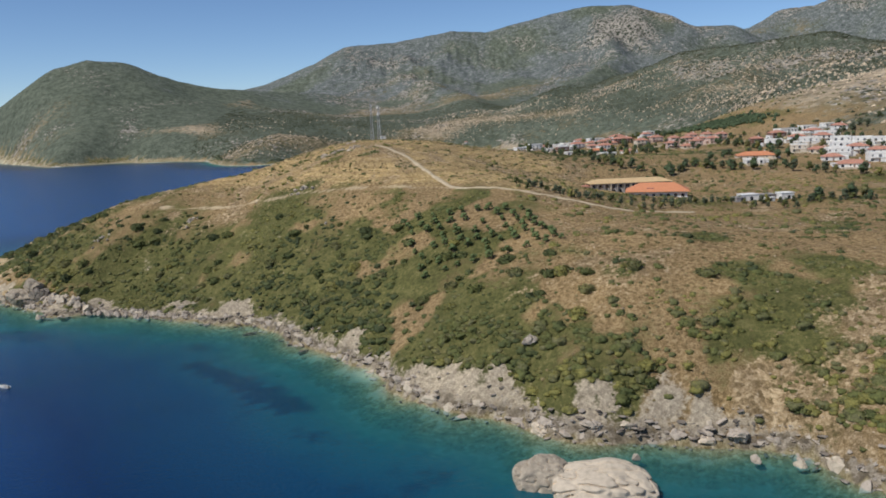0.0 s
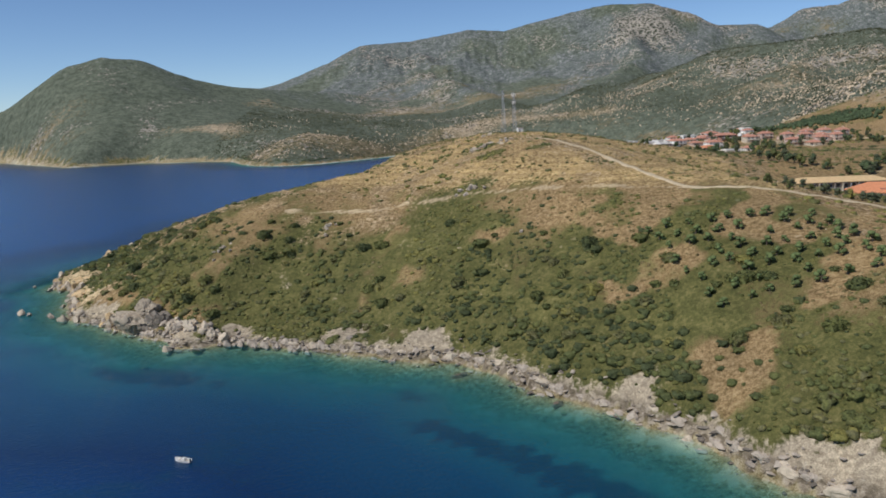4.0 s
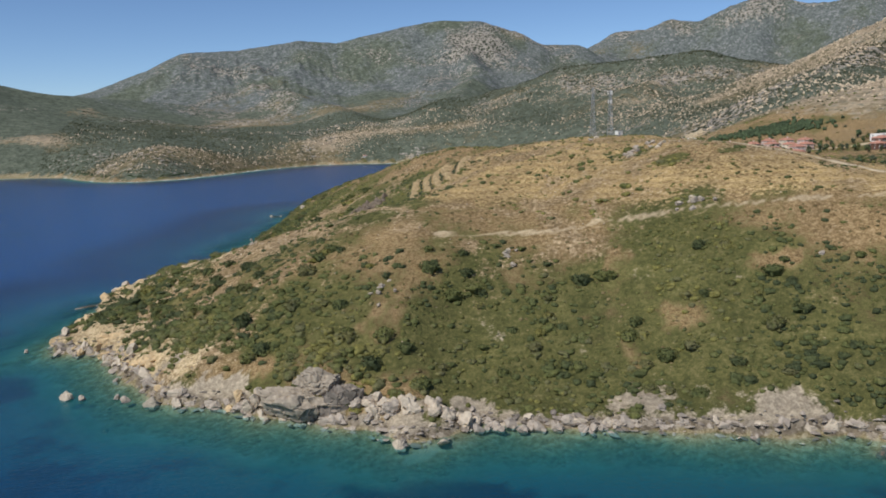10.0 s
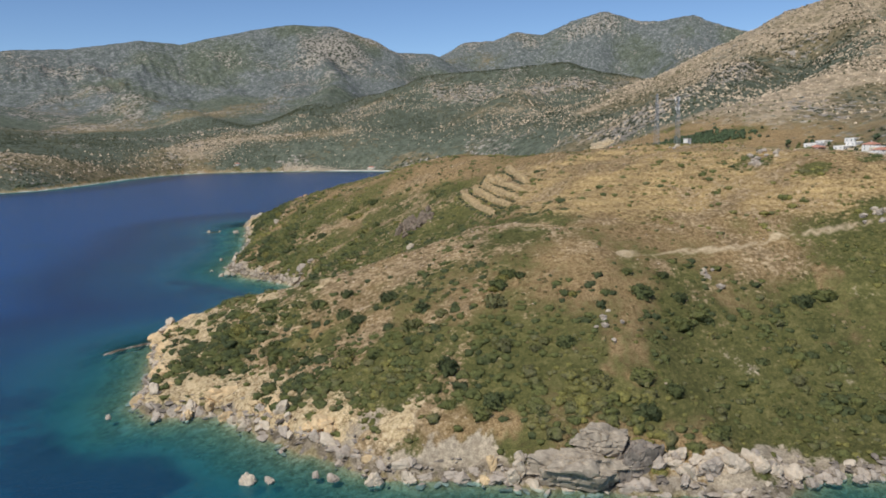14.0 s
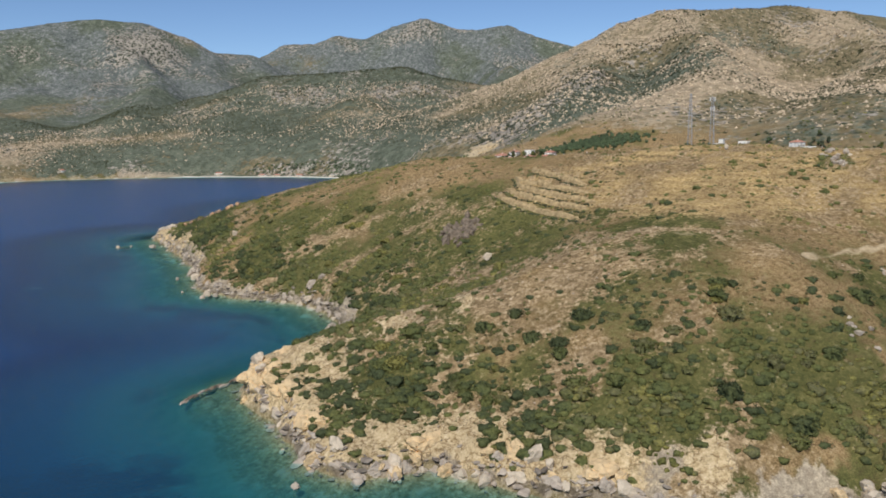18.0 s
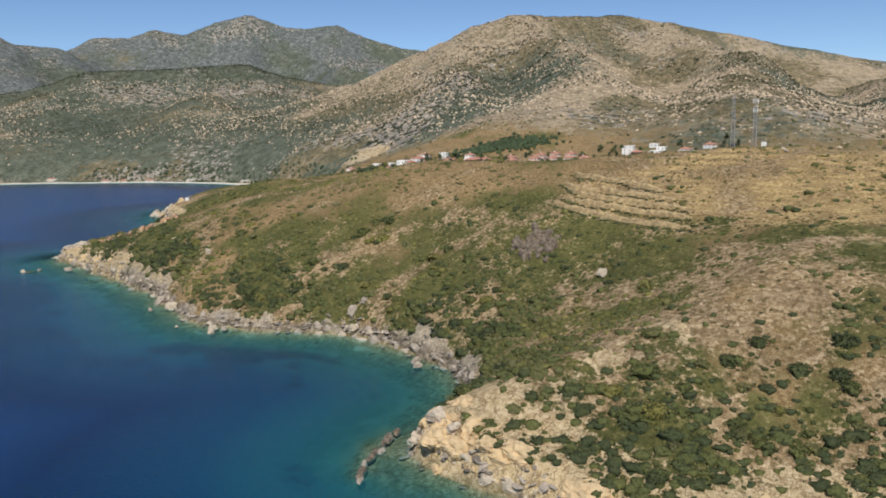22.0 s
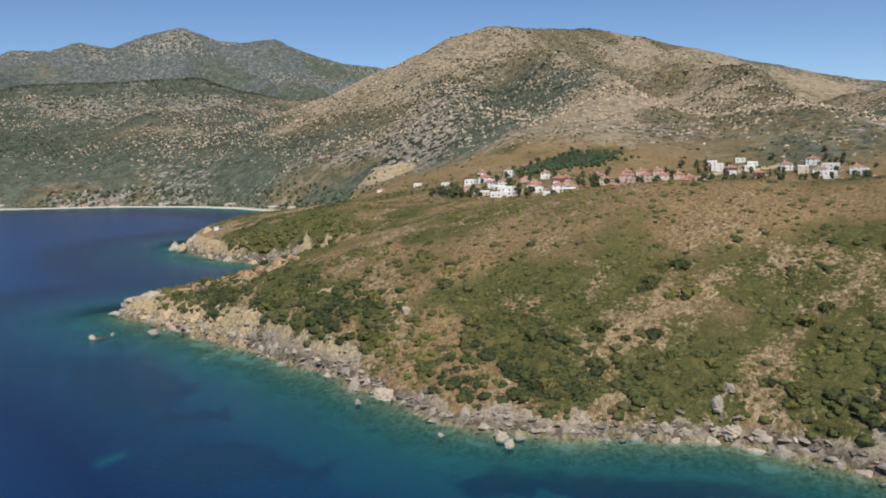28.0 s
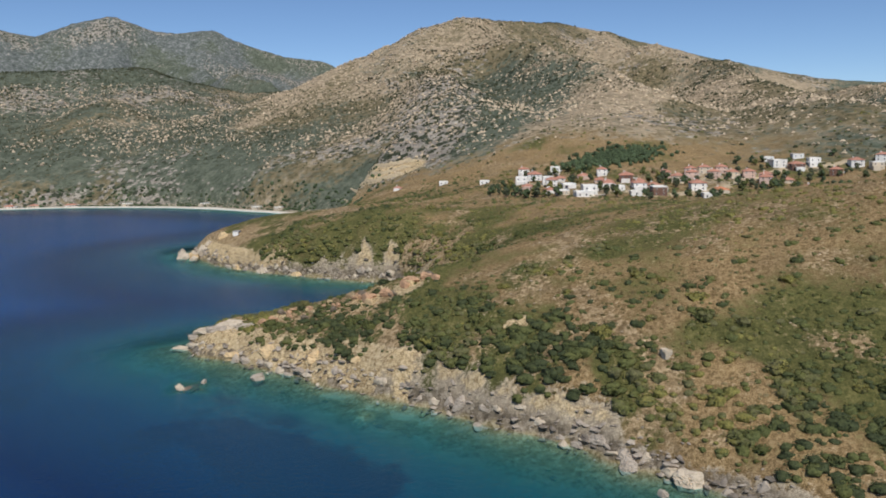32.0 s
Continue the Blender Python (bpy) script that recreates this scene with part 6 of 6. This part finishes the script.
def house(x, y, turn, w, d, storeys, wall, roof, rng):
    zs = [ground_z(x + a * w / 2, y + b * d / 2) for a in (-1, 0, 1) for b in (-1, 0, 1)]
    z0 = 0.35 * sum(zs) / 9 + 0.65 * min(zs)
    deep = z0 - min(zs) + 0.8
    ob = thing("house", x, y, z0, turn)
    w, d = (1.18 if roof == "flat" else 1.12) * w, 1.05 * d
    tall = 2.9 * storeys
    bm = bmesh.new()
    box(bm, 0, 0, -deep, w, d, tall + deep)
    if storeys > 1 and roof == "flat":
        box(bm, w * 0.22, -d * 0.36, -deep, w * 0.4, d * 0.5, tall - 3 + deep)
    bmesh.ops.bevel(bm, geom=bm.edges[:], offset=0.06, segments=1, affect="EDGES")
    part("wall", bm, WALLS[wall], ob)
    side, low = rng.choice((-1, 1)), max(2.7, tall - 3.0)
    bm = bmesh.new()
    box(bm, side * (w / 2 + 1.6), rng.uniform(-0.15, 0.2) * d, -deep, 3.4, d * 0.62, low + deep)
    box(bm, side * (w / 2 + 1.6), 0.02 * d, low, 3.6, d * 0.66, 0.22)
    part("wing", bm, WHITE if wall == "brown" else WALLS[wall], ob)
    if rng.random() < 0.6:
        bm = bmesh.new()
        box(bm, 0, -d / 2 - 3.0, -deep, w * 0.9, 6.0, deep + 0.1)
        box(bm, 0, -d / 2 - 6.0, 0.1, w * 0.9, 0.2, 0.8)
        part("terrace", bm, CREAM, ob, "paved terrace with a low wall")
    if roof == "flat":
        bm = bmesh.new()
        box(bm, 0, 0, tall, w + 0.3, d + 0.3, 0.25)
        for sx, sy, lx, ly in ((0, -1, w, 0.2), (0, 1, w, 0.2), (-1, 0, 0.2, d), (1, 0, 0.2, d)):
            box(bm, sx * (w / 2 - 0.1), sy * (d / 2 - 0.1), tall + 0.25, lx, ly, 0.6)
        part("roof", bm, WHITE, ob, "flat roof with a parapet")
    else:
        roof_part(ob, w, d, tall, ORANGE if roof == "orange" else TILE, 0.17 * d + 0.5, d * 0.5 if w > d * 1.15 else d * 0.3)
        bm = bmesh.new()
        box(bm, w * 0.25, d * 0.15, tall, 0.7, 0.7, 0.17 * d + 1.1)
        box(bm, w * 0.25, d * 0.15, tall + 0.17 * d + 1.1, 0.95, 0.95, 0.15)
        part("chimney", bm, WHITE, ob)
    for s in range(storeys):
        for side, length, reach in ((0, w, d / 2), (180, w, d / 2), (90, d, w / 2), (270, d, w / 2)):
            n = max(1, int(length / 3.9))
            for k in range(n):
                u = (k + 0.5) / n * length - length / 2
                if s == 0 and side == 0 and k == n // 2:
                    continue
                big = side == 0 and rng.random() < 0.5
                m = pose(0, 0, 0, 0, 0, side) @ Vector((u, -reach - 0.02, 2.8 * s + (0.35 if big else 1.0)))
                add_window(ob, WIDE_WINDOW if big else WINDOW, m.x, m.y, m.z, side)
    n = max(1, int(w / 3.6))
    u = (n // 2 + 0.5) / n * w - w / 2
    bm = bmesh.new()
    box(bm, u, -d / 2 - 0.03, 0, 1.0, 0.1, 2.1)
    part("door", bm, BROWNWALL, ob, "brown wooden front door")
    if storeys > 1:
        balcony = bmesh.new()
        box(balcony, 0, -d / 2 - 0.7, 2.85, w * 0.7, 1.4, 0.18)
        slab = part("balcony", balcony, WHITE, ob)
        rail = bmesh.new()
        box(rail, 0, -d / 2 - 1.36, 3.85, w * 0.7, 0.06, 0.06)
        for k in range(9):
            box(rail, (k / 8 - 0.5) * w * 0.68, -d / 2 - 1.36, 3.03, 0.05, 0.05, 0.85)
        part("railing", rail, STEEL, slab)
    words = {"flat": "with a flat roof", "tile": "with a terracotta roof", "orange": "with a bright orange roof"}[roof]
    tagged(ob, f"{WALL_WORDS[wall]} {('single', 'two', 'three')[storeys - 1]}-storey village house {words}", "house", "village houses")
    return ob


rng = random.Random(12)
for q in HOUSES:
    house(*q, rng)
for x, y, turn, w in ((412, 1772, 60, 14), (386, 1818, 55, 11), (322, 1955, 40, 13), (441, 1690, 80, 10), (60, 2150, 10, 13), (459, 1560, 90, 10), (434, 1450, 80, 9), (428, 1410, 80, 8), (340, 1275, 20, 9), (366, 1845, 50, 12)):
    tagged(house(x, y, turn - 90, w, 8, 1, "white" if w > 11 else "cream", "tile" if w > 10 else "flat", rng), group="beach houses across the bay")

# ---- hotel ----
z0 = min(ground_z(x, y) for x in (90, 115, 140) for y in (484, 494, 500)) + 0.6
hotel = thing("hotel", 115, 493, z0, 1)
bm = bmesh.new()
box(bm, 0, 0, -3, 50, 12, 9.6)
bmesh.ops.bevel(bm, geom=bm.edges[:], offset=0.08, segments=1, affect="EDGES")
part("wall", bm, CONCRETE, hotel, "grey unpainted concrete wall")
roof_part(hotel, 50, 12, 6.6, TAN, 2.3, 7, 1.3)
for s in range(2):
    for k in range(12):
        add_window(hotel, WIDE_WINDOW, -23 + 4.18 * k, -6.02, 0.5 + 3.2 * s, 0)
for k in range(13):
    bm = bmesh.new()
    box(bm, -25 + 4.17 * k, -6.6, -2, 0.4, 1.2, 8.6)
    part("pier", bm, CREAM if k % 3 == 0 else CONCRETE, hotel)
bm = bmesh.new()
box(bm, -29, -1, -3, 9, 10, 8)
part("annex_wall", bm, PINK, hotel)
bm = bmesh.new()
box(bm, -29, -1, 5, 10, 11, 0.35)
part("annex_roof", bm, TILE, hotel, "dark red flat roof")
tagged(hotel, "long two-storey hotel wing with a bare tan roof, unfinished", "hotel")
wing = thing("hotel_wing", 124, 459, min(ground_z(x, y) for x in (108, 122, 136) for y in (455, 470)) + 0.5, -14)
bm = bmesh.new()
box(bm, 0, 0, -3, 33, 17, 7.2)
part("wall", bm, WHITE, wing)
roof_part(wing, 33, 17, 4.2, ORANGE, 4.4, 8.5, 1.6)
dormer = bmesh.new()
box(dormer, -4, -5, 4.6, 4, 5, 1.5)
part("dormer", dormer, TILE, wing, "small dark red dormer")
for k in range(8):
    add_window(wing, WIDE_WINDOW, -14 + 4 * k, -8.52, 0.8, 0)
for k in range(4):
    m = pose(0, 0, 0, 0, 0, 270) @ Vector((-6 + 4 * k, -16.52, 0.8))
    add_window(wing, WIDE_WINDOW, m.x, m.y, m.z, 270)
tagged(wing, "single-storey hotel dining wing with a bright orange hipped roof", "hotel")

# ---- building site ----
site = thing("building_site", 166, 408, ground_z(166, 408), 8)
for k, (x, y, sx, sy, sz) in enumerate(((-8, 2, 9, 6, 3.2), (3, 3, 8, 5, 2.6), (11, -1, 7, 6, 3.4), (-15, -2, 5, 5, 2.4), (0, -4, 6, 3, 1.6))):
    bm = bmesh.new()
    box(bm, x, y, -1, sx, sy, sz + 1)
    box(bm, x, y, sz, sx + 0.5, sy + 0.5, 0.25)
    shell = part("wall", bm, WHITE if k % 2 == 0 else CONCRETE, site)
    # a dark panel on the solid wall imitates the shade inside a doorway
    bm = bmesh.new()
    box(bm, x + 0.6, y - sy / 2 - 0.03, 0.2, 1.6, 0.1, min(2.0, sz - 0.5))
    part("opening", bm, DARKGLASS, shell, "dark panel standing in for a shaded doorway")
tagged(site, "unfinished white concrete shells on a building site", "building")


# ---- masts ----
def mast(x, y, tall, label, panels):
    ob = thing("radio_mast", x, y, ground_z(x, y) - 0.2, 20)
    half = lambda z: 1.1 - 0.75 * z / tall
    corners = [(-1, -1), (1, -1), (1, 1), (-1, 1)]
    for a, b in corners:
        bm = bmesh.new()
        bar(bm, (a * half(0), b * half(0), 0), (a * half(tall), b * half(tall), tall), 0.09)
        part("leg", bm, STEEL, ob)
    n = int(tall / 2)
    for k in range(n):
        z, z2 = tall * k / n, tall * (k + 1) / n
        bm = bmesh.new()
        for i in range(4):
            (a, b), (c, d) = corners[i], corners[(i + 1) % 4]
            bar(bm, (a * half(z), b * half(z), z), (c * half(z2), d * half(z2), z2), 0.045)
            bar(bm, (a * half(z2), b * half(z2), z2), (c * half(z2), d * half(z2), z2), 0.045)
        part("lattice", bm, STEEL, ob)
    for z, r in panels:
        for k in range(3):
            a = k * 2.09
            bm = bmesh.new()
            box(bm, r * math.cos(a), r * math.sin(a), z, 0.3, 0.45, 2.0, a)
            bar(bm, (0, 0, z + 1), (r * math.cos(a), r * math.sin(a), z + 1), 0.05)
            part("antenna", bm, WHITE, ob, "white panel antenna")
    return tagged(ob, label, "mast", "masts on the hilltop")


mast(-53, 586, 26.5, "tall slender steel lattice mast on the dry hilltop", ())
mast(-47, 577, 24.5, "steel lattice mast with white panel antennas on the hilltop", ((22.2, 1.3), (17.5, 1.1)))
cabin = thing("equipment_cabin", -44, 573, ground_z(-44, 573), 15)
bm = bmesh.new()
box(bm, 0, 0, -0.3, 3.4, 2.4, 3.0)
part("wall", bm, WHITE, cabin)
bm = bmesh.new()
box(bm, 0, 0, 2.7, 3.7, 2.7, 0.18)
part("roof", bm, CONCRETE, cabin)
bm = bmesh.new()
box(bm, -0.6, -1.23, 0, 0.9, 0.08, 2.0)
part("door", bm, STEEL, cabin)
tagged(cabin, "small white equipment cabin beside the masts", "hut")

# ---- the hut on the far point ----
hut = thing("stone_hut", 58, 1180, ground_z(58, 1180), 25)
bm = bmesh.new()
box(bm, 0, 0, -1.2, 8.5, 4.2, 3.6)
part("wall", bm, WHITE, hut)
bm = bmesh.new()
box(bm, 0, 0, 2.4, 9.0, 4.7, 0.25)
part("roof", bm, CONCRETE, hut)
bm = bmesh.new()
box(bm, -1.5, -2.13, 0, 1.0, 0.08, 1.9)
part("door", bm, BROWNWALL, hut)
tagged(hut, "low whitewashed hut standing alone on the far point", "hut")

# ---- boat ----
boat = thing("boat", -165, 275, 0.0, 160)
bm = bmesh.new()
rings = []
for k in range(9):
    u = k / 8
    half, keel, top = 0.95 * (1 - max(0, (u - 0.45) / 0.55) ** 2.2), -0.35 + 0.35 * max(0, u - 0.6) * 2, 0.62 + 0.35 * u * u
    rings.append([bm.verts.new((-2.3 + 4.8 * u, s * half * f, z)) for s, f, z in ((-1, 1, top), (-1, 0.75, 0.0), (0, 0, keel), (1, 0.75, 0.0), (1, 1, top), (1, 0.86, top - 0.05), (1, 0.7, 0.2), (-1, 0.7, 0.2), (-1, 0.86, top - 0.05))])
for a, b in zip(rings, rings[1:]):
    for k in range(9):
        bm.faces.new((a[k], a[(k + 1) % 9], b[(k + 1) % 9], b[k]))
bm.faces.new(rings[0])
bm.faces.new(rings[-1])
part("hull", bm, WHITE, boat)
bm = bmesh.new()
box(bm, -0.3, 0, 0.2, 0.9, 0.8, 0.9)
part("console", bm, WHITE, boat)
bm = bmesh.new()
box(bm, 0.2, 0, 1.08, 0.08, 0.9, 0.45)
part("windscreen", bm, DARKGLASS, boat, "tinted windscreen")
bm = bmesh.new()
box(bm, -2.45, 0, -0.1, 0.35, 0.4, 1.1)
part("outboard_motor", bm, DARKGLASS, boat, "dark outboard motor")
for x in (-1.4, 1.0):
    bm = bmesh.new()
    box(bm, x, 0, 0.42, 0.35, 1.35, 0.08)
    part("bench", bm, CREAM, boat)
tagged(boat, "small white open motorboat drifting on the blue sea", "boat")
